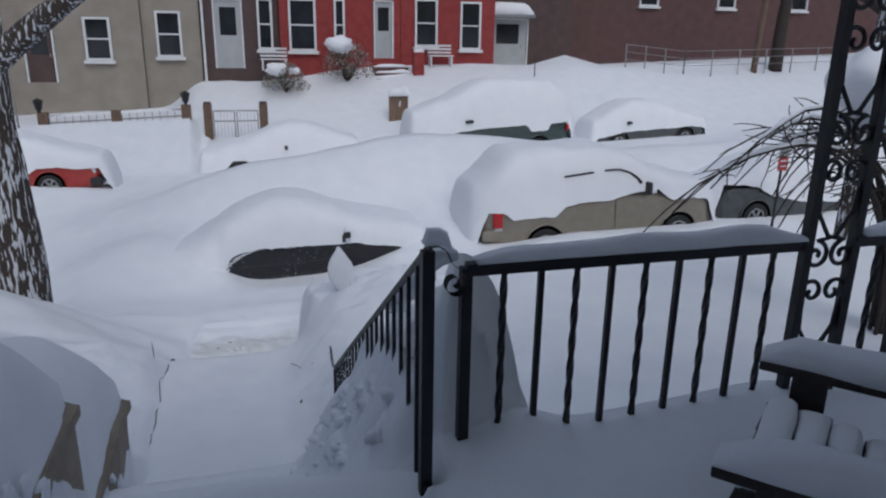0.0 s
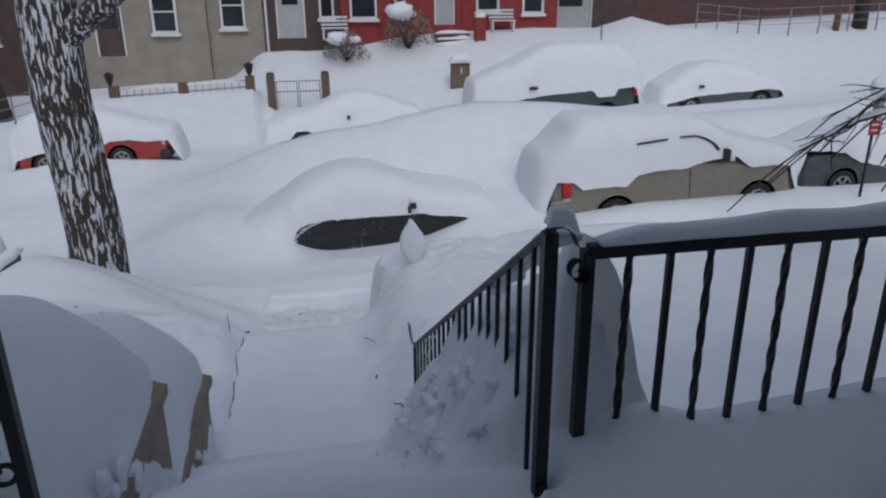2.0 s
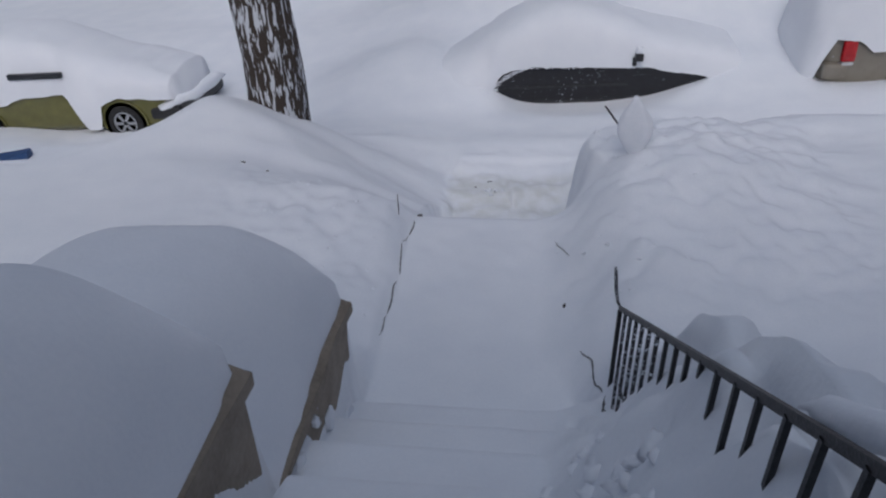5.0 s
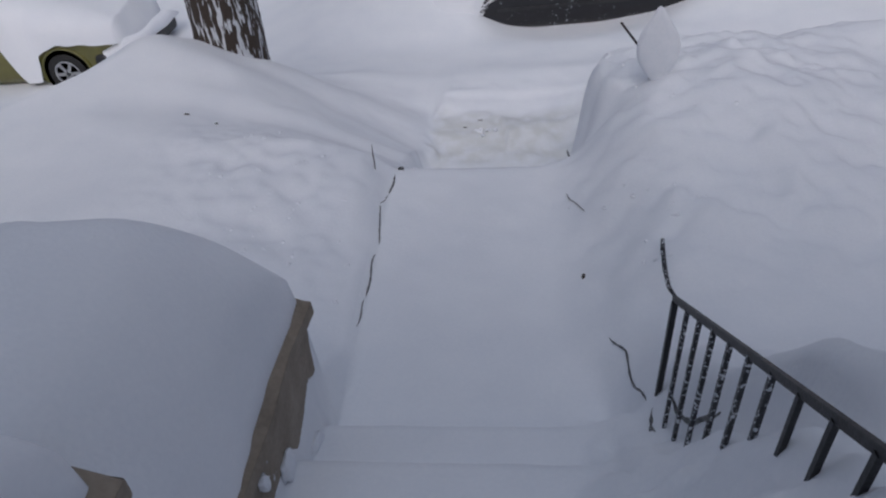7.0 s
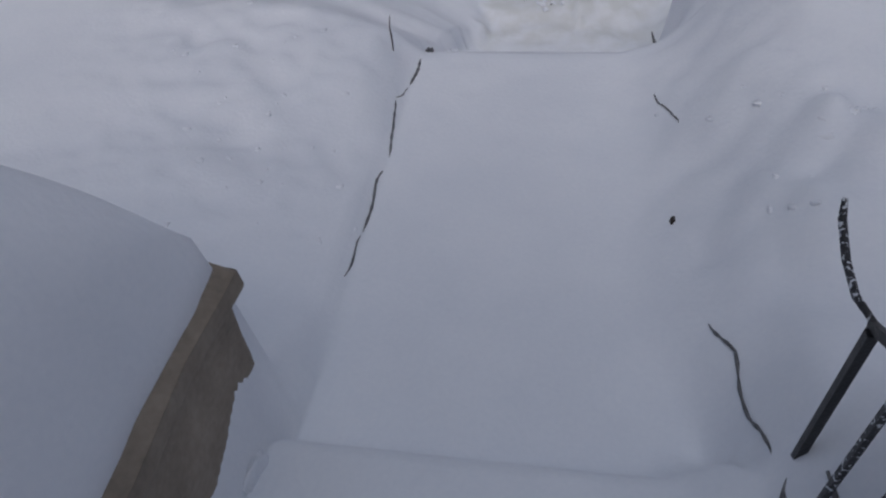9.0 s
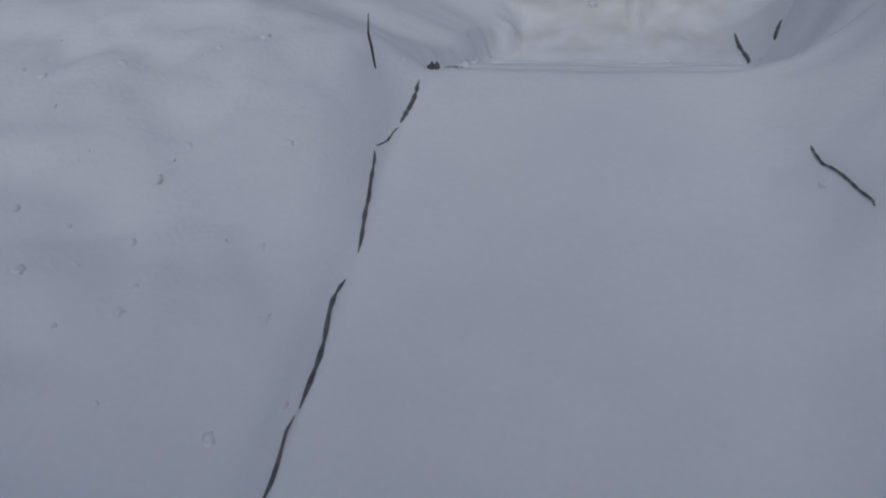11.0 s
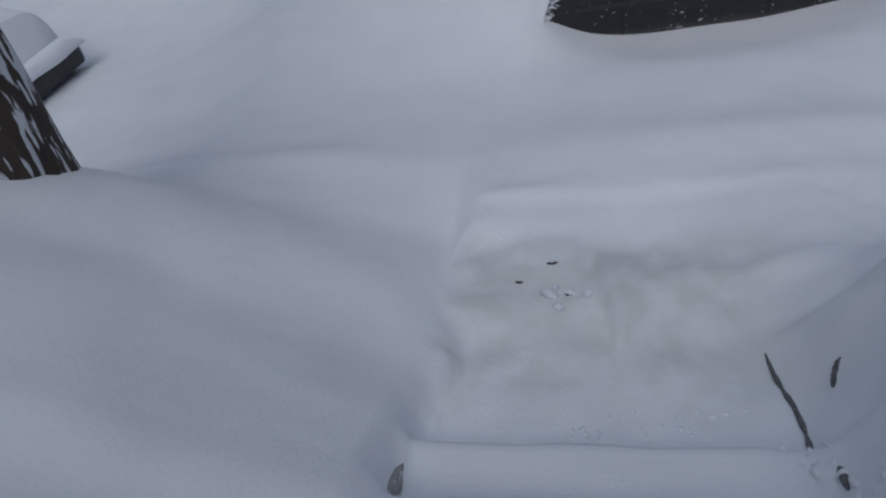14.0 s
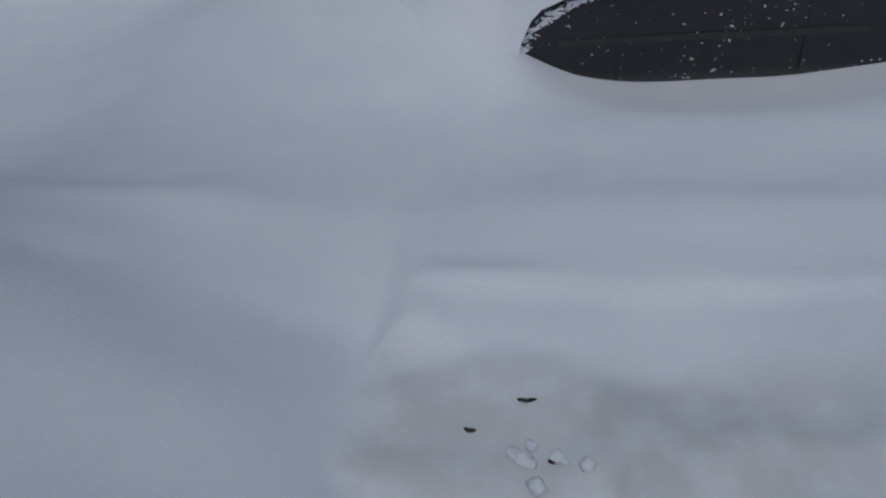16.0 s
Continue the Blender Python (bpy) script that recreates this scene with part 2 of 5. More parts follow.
def sheet(bm, rows, close=False):
    """Faces between rows of points, all of one length."""
    vs = [[bm.verts.new(p) for p in row] for row in rows]
    for a, b in zip(vs, vs[1:]):
        n = len(a)
        for k in range(n if close else n - 1):
            bm.faces.new((a[k], a[(k + 1) % n], b[(k + 1) % n], b[k]))
    return vs


def spiral(cx, cz, r0, r1, a0, a1, n=22):
    """Points of a scroll in the xz plane, from radius r0 to r1 and angle a0 to a1 in degrees."""
    out = []
    for i in range(n + 1):
        u = i / n
        a, r = radians(a0 + (a1 - a0) * u), r0 + (r1 - r0) * u
        out.append((cx + r * math.cos(a), 0.0, cz + r * math.sin(a)))
    return out


def smooth(a, b, x):
    t = np.clip((x - a) / (b - a), 0, 1)
    return t * t * (3 - 2 * t)


def bump2(x, y, cx, cy, rx, ry, h):
    return h * np.exp(-(((x - cx) / rx) ** 2) - ((y - cy) / ry) ** 2)


LATTICE = np.random.RandomState(7).rand(64, 64)


def fuzz(x, y, s):
    """Smooth noise from -1 to 1 with features s metres wide."""
    u, v = np.asarray(x) / s, np.asarray(y) / s
    i, j = np.floor(u).astype(int), np.floor(v).astype(int)
    a, b = u - i, v - j
    a, b = a * a * (3 - 2 * a), b * b * (3 - 2 * b)
    g = lambda p, q: LATTICE[p % 64, q % 64]  # noqa: E731
    return 2 * ((g(i, j) * (1 - a) + g(i + 1, j) * a) * (1 - b) + (g(i, j + 1) * (1 - a) + g(i + 1, j + 1) * a) * b) - 1


# ---- the snow-covered ground ----
STEP_L, STEP_R = -0.06, 1.38  # the sides of both flights and the path


def flight(y):
    """Snow on the walked line: porch, upper steps, path, lower steps, sidewalk."""
    upper = sum(smooth(1.60 + 0.36 * k, 1.71 + 0.36 * k, y) * (0.35 if k < 5 else 0.8) for k in range(8))
    ramp = sum(np.clip((y - 1.45 - 0.36 * k) / 0.36, 0, 1) * (0.65 if k < 5 else 0.2) for k in range(8))
    upper = 1.82 - 0.2275 * (upper + ramp)
    lower = sum(smooth(6.67 + 0.37 * k, 6.77 + 0.372 * k, y) for k in range(5))
    lower = -0.226 * (0.80 * lower + 0.20 * np.clip((y - 6.6) / 0.37, 0, 5))
    return upper + lower


def land(x, y):
    """Snow that nobody has walked on: yard, bank, street, far yard."""
    yard = 0.34 + 0.12 * smooth(2, 5, x)
    edge = 8.0 - 0.25 * smooth(0.4, 1.4, x) - 1.2 * smooth(-2.4, -4.2, x)
    z = yard + (-0.93 - yard) * smooth(edge, edge + 1.7, y)
    z = z + bump2(x, y, -2.05, 8.95, 1.3, 0.9, 0.62)
    z = z + bump2(x, y, 2.35, 6.7, 0.95, 1.0, 0.32) + bump2(x, y, 4.0, 8.6, 1.8, 0.9, 0.25)
    z = z - 0.10 * smooth(9.8, 11.8, y) + bump2(x, y, 1.0, 9.45, 0.35, 0.4, -0.09)
    z = z + 0.05 * np.exp(-(((y - 10.35) / 0.22) ** 2)) * (0.6 + 0.4 * fuzz(x, y * 0, 1.1))
    z = z + bump2(x, y, 1.75, 12.3, 1.35, 0.5, -0.25) + bump2(x, y, 3.75, 12.3, 0.55, 0.4, 0.13) + bump2(x, y, -0.30, 12.5, 0.45, 0.5, 0.14) + bump2(x, y, 8.0, 11.6, 2.8, 0.8, 0.31) + bump2(x, y, -6.0, 11.3, 1.6, 0.7, -0.22)
    z = z + bump2(x, y, -1.1, 13.3, 1.3, 1.1, 0.62) + bump2(x, y, 0.25, 12.35, 0.45, 0.4, 0.15) + bump2(x, y, 1.75, 12.35, 0.5, 0.4, 0.07) + bump2(x, y, 4.6, 12.9, 0.6, 0.9, 0.35)
    z = z + 0.25 * smooth(13.5, 16, y)
    z = z + 0.045 * np.clip(x, -30, 60) * smooth(9.0, 12.5, y)
    # the ploughed ridge along the street
    ridge = 0.45 + 0.45 * np.exp(-(((x - 4.9) / 2.6) ** 2)) - 1.1 * smooth(1.4, -3.4, x) - 0.35 * smooth(7, 11, x)
    z = z + (ridge + 0.8) * np.exp(-(((y - 16.0) / (1.5 + 0.35 * smooth(2, 6, x))) ** 2))
    # far side
    z = z + 0.10 * smooth(18, 21, y) + bump2(x, y, -4.8, 18.9, 3.0, 1.2, 0.63)
    z = z + 0.95 * smooth(23.3, 25.6, y) + (0.55 + 0.5 * smooth(0, 6, x)) * smooth(26, 30, y)
    z = z + bump2(x, y, 16, 26.5, 3.0, 2.2, 0.9) + bump2(x, y, 14.5, 29, 1.0, 2.0, 0.7)
    z = z + bump2(x, y, 9.5, 26.5, 3.4, 1.6, 0.7)
    z = z + 0.74 * smooth(23.2, 24.3, y) * smooth(26.6, 25.4, y) * smooth(-7.5, -6.0, x) * smooth(-0.5, -0.9, x)
    z = z + (0.50 + 0.2 * smooth(2, 0, x)) * smooth(26, 29.3, y)
    z = z - 0.95 * smooth(-0.5, -2.2, x) * smooth(26.2, 28.2, y) - 0.65 * smooth(11.6, 13.0, x) * smooth(27.5, 31, y)
    # gate path of the far yard
    z = z - 0.30 * smooth(-0.4, 0.0, x) * smooth(1.8, 1.4, x) * smooth(23.8, 24.6, y) * smooth(27.5, 26.0, y)
    return z


def ground_height(x, y):
    x, y = np.asarray(x, float), np.asarray(y, float)
    w = 0.04 * fuzz(x, y, 0.35) + 0.02 * fuzz(x + 9, y, 0.11)
    wild = land(x, y) + 0.05 * fuzz(x, y, 1.7) + 0.018 * fuzz(x + 5, y + 3, 0.5)
    # shovelled lumps on both sides of the path
    near = smooth(-2.2, -0.2, x) * smooth(5.0, 1.5, x) * smooth(4.2, 5.2, y) * smooth(10.5, 9.0, y)
    calm = 1 - 0.75 * smooth(0.3, -0.1, x) * smooth(6.7, 7.3, y)
    wild = wild + near * calm * (0.045 * fuzz(x, y + 7, 0.28) + 0.03 * fuzz(x + 3, y, 0.13))
    # the slope that runs down beside path and lower steps
    line = np.minimum(-1.06 + 0.15 * np.log1p(np.exp(np.clip((1.09 - 0.63 * (y - 6.62)) / 0.15, -30, 30))), 0.03) + 0.05 + 0.09 * smooth(7.35, 7.7, y) * smooth(8.6, 8.1, y)
    rise = np.clip(-0.06 - x, 0, 4)
    bank = line + (0.34 + 0.30 * smooth(6.8, 8.6, y)) * rise + 0.13 * smooth(0.02, 0.18, rise) * smooth(7.3, 6.6, y) * smooth(5.4, 6.2, y)
    gap = np.clip(0.5 + (wild - bank) / 1.2, 0, 1)
    low = wild * (1 - gap) + bank * gap - 0.5 * gap * (1 - gap)
    soft = smooth(4.2, 4.8, y) * smooth(-3.4, -2.2, x) * smooth(0.12, -0.10, x) * smooth(10.6, 9.2, y)
    wild = wild * (1 - soft) + (low + 0.02 * fuzz(x, y, 0.3)) * soft
    # kicked and shovelled lumps
    lumps = 0.8 * smooth(-2.2, -0.9, x) * smooth(-0.10, -0.28, x) * smooth(4.5, 5.2, y) * smooth(9.8, 8.6, y)
    lumps = lumps + 0.7 * smooth(1.42, 1.7, x) * smooth(4.4, 2.9, x) * smooth(4.6, 5.3, y) * smooth(9.4, 8.4, y)
    block = (0.045 * fuzz(0.8 * x + 0.6 * y, 0.8 * y - 0.6 * x, 0.62) + 0.018 * fuzz(0.5 * x - 0.87 * y, 0.87 * x + 0.5 * y, 0.31)) * smooth(1.45, 1.8, x) * smooth(4.6, 3.4, x) * smooth(4.6, 5.4, y) * smooth(9.6, 8.4, y)
    wild = wild + block
    p, q = 0.82 * x + 0.57 * y + 0.3 * w, 0.82 * y - 0.57 * x
    patchy = smooth(-0.2, 0.5, fuzz(x + 2, y + 5, 0.8))
    clod = np.maximum(0, fuzz(p + 1, q + 2, 0.16) - 0.15) * 0.075 * patchy + 0.022 * fuzz(q, p + 4, 0.085) - np.maximum(0, fuzz(q + 11, p, 0.24) - 0.35) * 0.10
    wild = wild + lumps * clod * calm * (1 - 0.3 * smooth(0.2, -0.2, x))
    # beside the upper flight: heaps on the cheek walls, and the mass outside the railing
    side = np.sqrt(np.clip(1 - (np.clip(x + 0.62, 0, 1) / 0.565) ** 2, 0, 1))
    a = (1.54 + 0.74 * side * np.sqrt(np.clip(1 - ((y - 2.15) / 0.835) ** 2, 0, 1)) + 0.035 * fuzz(x, y, 0.45) + 0.012 * fuzz(x, y, 0.15)) * (y < 2.975)
    b = (0.85 + 0.78 * side * np.sqrt(np.clip(1 - ((y - 3.46) / 0.86) ** 2, 0, 1)) + 0.035 * fuzz(x, y, 0.45) + 0.012 * fuzz(x, y, 0.15)) * (y < 4.315) * (y > 2.7)
    wing = np.maximum(a, b) * smooth(-3.2, -0.9, x) * (x < -0.062)
    wild = np.where((x < 0.1) & (y < 4.5), np.maximum(wild * (x < -0.08), wing), wild)
    lean = 2.672 - 0.637 * (y - 1.482)  # height of the stair rail
    right = 0.55 + (lean + 0.03 - 0.22 * smooth(3.3, 3.9, y) - 0.55 + 0.10 * fuzz(x, y, 0.33) + 0.05 * fuzz(x, y + 9, 0.15)) * smooth(2.35, 1.62, x + 2 * w) * smooth(1.44, 1.60, x)
    mass = right * smooth(4.7, 3.9, y) + wild * smooth(3.9, 4.7, y)
    wild = np.where((x > 1.2) & (y < 4.75) & (y > 1.56), np.maximum(wild, mass), wild)
    # low rim round the shovelled square of sidewalk
    rim = -0.99 + 0.6 * np.clip(np.abs(x - 0.7) - 0.72, 0, 3) + 0.25 * np.clip(y - 9.5, 0, 3)
    rim = rim + 5 * smooth(8.95, 8.5, y) + 5 * smooth(9.8, 10.6, y) + 1.2 * smooth(0.3, -1.0, x)
    cut = np.clip(0.5 + (wild - rim) / 0.5, 0, 1)
    z = wild * (1 - cut) + rim * cut - 0.25 * cut * (1 - cut)
    # the walked line
    pit = smooth(8.5, 8.8, y)
    way = flight(y) + 0.012 * fuzz(x, y, 0.6) + 0.005 * fuzz(x, y, 0.14) + (0.010 + 0.02 * pit) * fuzz(x + 2, y, 0.17) * smooth(6.6, 7.2, y)
    wide = 0.14 * smooth(7.5, 8.1, y)
    mid = smooth(4.3, 4.8, y) * smooth(7.2, 6.7, y)
    inside = smooth(STEP_L - 0.05, STEP_L + 0.02, x + 0.4 * w) * smooth(STEP_R + 0.16 + wide + 0.22 * mid + 0.34 * smooth(7.3, 8.3, y), STEP_R - 0.06 + wide - 0.26 * mid, x + w)
    way = way + 0.09 * smooth(8.85, 9.15, y)
    notch = smooth(-0.30, 0.12, x) * smooth(0.82, 0.66, x)
    end = 8.86 + 0.66 * notch + 0.22 * smooth(0.8, 1.15, x) + 0.05 * fuzz(x, y, 0.35)
    inside = inside * smooth(end + 0.17, end - 0.02, y) * (1 - (1 - smooth(-0.25, 0.06, x + w)) * smooth(8.0, 8.6, y))
    z = z * (1 - inside) + way * inside
    gap = np.interp(y, [1.5, 1.64, 1.79, 1.93, 2.2, 2.5, 2.8, 3.05, 3.2, 3.35, 3.5, 3.7, 4.2], [0.50, 0.36, 0.24, 0.14, 0.20, 0.15, 0.06, 0.07, 0.15, 0.24, 0.34, 0.52, 0.66]) + 0.03 * fuzz(x, y, 0.16)
    foot = np.interp(y, [1.5, 1.9, 2.4, 3.0], [1.22, 1.10, 1.02, 1.0]) + 0.05 * fuzz(x, y + 3, 0.30)
    grow = np.clip((x - foot) / (1.46 - foot), 0, 1) ** 1.35
    pile = flight(y) - 0.04 + (lean - gap - 0.35 * smooth(1.75, 1.52, y) - flight(y)) * grow * smooth(1.80, 1.55, x)
    crumb = np.abs(fuzz(x + 7, 0.8 * y, 0.17)) * 0.13 + np.abs(fuzz(y, x + 2, 0.11)) * 0.07 - 0.06
    rough = (crumb + 0.05 * fuzz(x, y, 0.28) + 0.02 * fuzz(x, y + 1, 0.055)) * np.clip(2.5 * grow, 0, 1)
    z = np.where((y > 1.56) & (y < 4.35) & (x > 0.95) & (x < 1.75), np.maximum(z, (pile + rough) * smooth(4.35, 4.2, y)), z)
    # porch floor with its drifted snow
    porch = 1.915 + 0.025 * fuzz(x, y, 0.5) + (bump2(x, y, 1.84, 1.5, 0.16, 0.4, 0.08) + bump2(x, y, 2.95, 1.5, 0.3, 0.4, 0.05)) - 0.13 * smooth(1.26, 1.38, y) * smooth(1.52, 1.45, x)
    z = np.where(y < 1.58, np.where(inside > 0.5, np.minimum(way, porch), porch), z)
    z = np.where((y < 1.58) & ((x < -1.6) | (x > 5.6)), land(x, y), z)
    return z


def axis(lo, hi, a, b, step):
    out = list(np.arange(a, b + step / 2, step))
    d, v = step, a
    while v > lo:
        d *= 1.16
        v -= d
        out.insert(0, v)
    d, v = step, b
    while v < hi:
        d *= 1.16 if v < 34 else 1.4
        v += d
        out.append(v)
    return np.array(out)


def build_ground():
    xs, ys = axis(-900, 900, -2.9, 3.3, 0.03), axis(-900, 900, 1.3, 11.0, 0.03)
    gx, gy = np.meshgrid(xs, ys)
    gz = ground_height(gx, gy)
    co = np.stack([gx, gy, gz], -1).reshape(-1, 3)
    w, h = len(xs), len(ys)
    i = (np.arange(h - 1)[:, None] * w + np.arange(w - 1)[None]).ravel()
    quads = np.stack([i, i + 1, i + w + 1, i + w], 1)
    me = bpy.data.meshes.new("ground")
    me.vertices.add(len(co))
    me.vertices.foreach_set("co", co.ravel())
    me.loops.add(len(quads) * 4)
    me.loops.foreach_set("vertex_index", quads.ravel())
    me.polygons.add(len(quads))
    me.polygons.foreach_set("loop_start", np.arange(len(quads)) * 4)
    me.polygons.foreach_set("use_smooth", np.ones(len(quads), bool))
    me.update(calc_edges=True)
    me.materials.append(GROUND_SNOW)
    return tagged(new("ground", me), "deep fresh snow over yard, shovelled path, steps and street", "snow", kind="structure")


build_ground()


def gz(x, y):
    return float(ground_height(np.array([x]), np.array([y]))[0])


# ---- the porch, its rails and the upper steps ----
part("porch_slab", boxes(((2.0, -0.3, 0.72), (7.0, 3.66, 2.0)), bevel=0.02), CONCRETE)
tagged(bpy.data.objects["porch_slab"], "grey concrete porch floor under snow", "porch", kind="structure")
# added out of view to close the place; white so it brightens the porch
part("wall_house_unseen", boxes(((2.0, -2.3, 2.8), (12.0, 0.3, 8.4))), TRIM)
tagged(bpy.data.objects["wall_house_unseen"], "unseen plain white house wall added behind the porch to bounce light", "wall", kind="structure")
# out-of-view roof presumed from the tall posts; depth set by how it shades the snow
part("ceiling_porch", boxes(((2.0, -0.30, 4.75), (7.4, 3.75, 0.18))), TRIM)
tagged(bpy.data.objects["ceiling_porch"], "unseen plain white porch roof that shades the near snow", "ceiling", kind="structure")

RAIL_X, RAIL_Y = 1.437, 1.51


def rail_z(y):
    return 2.672 - 0.637 * (y - 1.482)


def bar(name, x, y, z0, z1, parent, r=0.0105, twisted=False):
    bm = bmesh.new()
    if twisted:
        n = 26
        tube(bm, [(x, y, z0 + (z1 - z0) * i / n) for i in range(n + 1)], [r] * (n + 1), square=True, twist=0.42)
    else:
        tube(bm, [(x, y, z0), (x, y, z1)], r, square=True)
    return part(name, bm, IRON, parent)


def snow_strip(name, pts, width, thick, label, parent=None, seed=0, mat=None):
    """A soft ridge of snow lying along a line of points."""
    rows, n = [], len(pts)
    for i, p in enumerate(pts):
        p = Vector(p)
        d = (Vector(pts[min(i + 1, n - 1)]) - Vector(pts[max(i - 1, 0)])).normalized()
        s = d.cross(Vector((0, 0, 1))).normalized()
        e = min(1.0, 0.25 + 1.6 * min(i, n - 1 - i) / max(n * 0.25, 1))
        h = thick * e * (1 + 0.35 * float(fuzz(i * 0.21 + seed, seed * 1.7, 1.0)))
        w = width * (0.9 + 0.2 * float(fuzz(i * 0.3, seed + 4.0, 1.0)))
        row = []
        for k in range(11):
            a = math.pi * k / 10
            row.append(p + s * (w / 2) * math.copysign(abs(math.cos(a)) ** 0.7, math.cos(a)) + Vector((0, 0, h * math.sin(a) ** 0.75)))
        rows.append(row)
    bm = bmesh.new()
    vs = sheet(bm, rows, close=True)
    bm.faces.new(vs[0])
    bm.faces.new(vs[-1][::-1])
    ob = part(name, bm, mat or SNOW, parent, "", True)
    return tagged(ob, label, "snow", kind="") if parent is None else ob


def porch_railing(x0, x1, first_twisted, label):
    e = empty("porch_railing", pose(0, 0, 0), label, "railing", "iron porch railings")
    bm = bmesh.new()
    box(bm, ((x0 + x1) / 2, RAIL_Y, 2.605), (x1 - x0, 0.045, 0.022), None, 0.005)
    box(bm, ((x0 + x1) / 2, RAIL_Y, 2.582), (x1 - x0, 0.022, 0.03))
    part("top_rail", bm, IRON, e)
    part("bottom_rail", boxes((((x0 + x1) / 2, RAIL_Y, 1.84), (x1 - x0, 0.022, 0.022))), IRON, e)
    n = round((x1 - x0) / 0.1435)
    for k in range(1, n):
        bar("baluster", x0 + (x1 - x0) * k / n, RAIL_Y, 1.80, 2.575, e, 0.0105, (k % 2 == 1) == first_twisted)
    return e


rail = porch_railing(1.606, 3.038, True, "black wrought-iron porch railing with alternating twisted bars, snow on top")
bar("end_post", 1.606, RAIL_Y, 1.84, 2.60, rail, 0.02)
porch_railing(3.28, 5.3, True, "black wrought-iron porch railing beyond the corner trellis post")
snow_strip("rail_snow", [(1.64 + 0.046 * i, RAIL_Y, 2.616) for i in range(31)], 0.075, 0.062, "ridge of snow lying on the porch top rail", seed=1)
snow_strip("rail_snow", [(3.32 + 0.06 * i, RAIL_Y, 2.616) for i in range(31)], 0.075, 0.06, "ridge of snow lying on the porch top rail", seed=2)


def trellis_post(x, flip, label):
    """Two tall uprights with scrolls between them, from the porch floor to its roof."""
    e = empty("trellis_post", pose(x, RAIL_Y, 0), label, "porch post", "scrolled porch posts")
    bm = bmesh.new()
    for dx in (0.0, 0.235):
        u = bmesh.new()
        tube(u, [(dx, 0, 1.84), (dx, 0, 4.68)], 0.019, square=True)
        part("upright", u, IRON, e)
    bm.free()
    for k, z in enumerate((2.02, 2.52, 3.02, 3.52, 4.02)):
        for s in (1, -1):
            pts = spiral(0.1175 - s * 0.065, z + 0.02, 0.010, 0.062, 90 - 480 * s, 90, 24)
            pts += [(0.1175 + s * 0.02, 0, z + 0.10), (0.1175 + s * 0.085, 0, z + 0.20), (0.1175 + s * 0.092, 0, z + 0.28)]
            low = spiral(0.1175 + s * 0.055, z + 0.36, 0.060, 0.010, 0 if s > 0 else 180, (0 if s > 0 else 180) + 400 * s, 20)
            u = bmesh.new()
            tube(u, pts + low, 0.0095, 6)
            part("scroll", u, IRON, e)
    return e


trellis_post(3.05, False, "tall black iron porch post with scrollwork, flecked with snow")
trellis_post(-0.365, True, "tall black iron porch post with scrollwork beside the steps")


def stair_railing():
    e = empty("stair_railing", pose(0, 0, 0), "black iron stair railing running down the steps, half buried in snow", "railing")
    y0, y1 = 1.36, 4.15
    bm = bmesh.new()
    for dz, w, h in ((0.0, 0.014, 0.016), (-0.015, 0.009, 0.016)):
        rows = []
        for y in (y0, y1):
            z = rail_z(y) + dz - 0.01
            rows.append([(RAIL_X - w / 2, y, z - h / 2), (RAIL_X + w / 2, y, z - h / 2), (RAIL_X + w / 2, y, z + h / 2), (RAIL_X - w / 2, y, z + h / 2)])
        vs = sheet(bm, rows, True)
        bm.faces.new(vs[0])
        bm.faces.new(vs[1])
    part("handrail", bm, IRON, e)
    bm = bmesh.new()
    tube(bm, [(RAIL_X, y0, rail_z(y0) - 0.92), (RAIL_X, 3.5, rail_z(3.5) - 0.92)], 0.011, square=True)
    part("lower_rail", bm, IRON, e)
    bar("newel_post", RAIL_X, 1.40, 1.68, rail_z(1.40) - 0.02, e, 0.021)
    bar("foot_post", RAIL_X, y1 - 0.02, 0.0, rail_z(y1) - 0.02, e, 0.011)
    n = 20
    for k in range(1, n):
        y = 1.40 + (y1 - 1.44) * k / n
        b = bar("baluster", RAIL_X, y, rail_z(y) - 0.90, rail_z(y) - 0.025, e, 0.0074, False)
        if y > 3.2:
            b.data.materials[0] = IRON_FROST
    # rolled end of the handrail, turned towards the porch rail
    top = [(RAIL_X - 0.004, rail_z(1.38) - 0.012), (RAIL_X + 0.025, rail_z(1.38) - 0.010), (RAIL_X + 0.058, rail_z(1.38) - 0.03), (RAIL_X + 0.078, rail_z(1.38) - 0.075)]
    for i in range(24):
        a = radians(60 - 22 * i)
        r = 0.050 - 0.0016 * i
        top.append((RAIL_X + 0.085 + r * math.cos(a) * 0.9, rail_z(1.38) - 0.145 + r * math.sin(a)))
    bm = bmesh.new()
    sheet(bm, [[(x, 1.355, z), (x, 1.40, z)] for x, z in top])
    bmesh.ops.solidify(bm, geom=bm.faces[:], thickness=0.007)
    part("scroll_end", bm, IRON, e, "", True)
    # lamb's-tongue at the foot, thick with ice
    bm = bmesh.new()
    tube(bm, [(RAIL_X, y1 - 0.01, rail_z(y1)), (RAIL_X, y1 + 0.09, rail_z(y1) - 0.04), (RAIL_X + 0.005, y1 + 0.2, rail_z(y1) - 0.045), (RAIL_X + 0.01, y1 + 0.30, rail_z(y1) - 0.02), (RAIL_X + 0.01, y1 + 0.33, rail_z(y1) + 0.02)], [0.007, 0.009, 0.010, 0.010, 0.007])
    part("curved_end", bm, IRON_FROST, e, "curled handrail end crusted with snow", True)
    return e


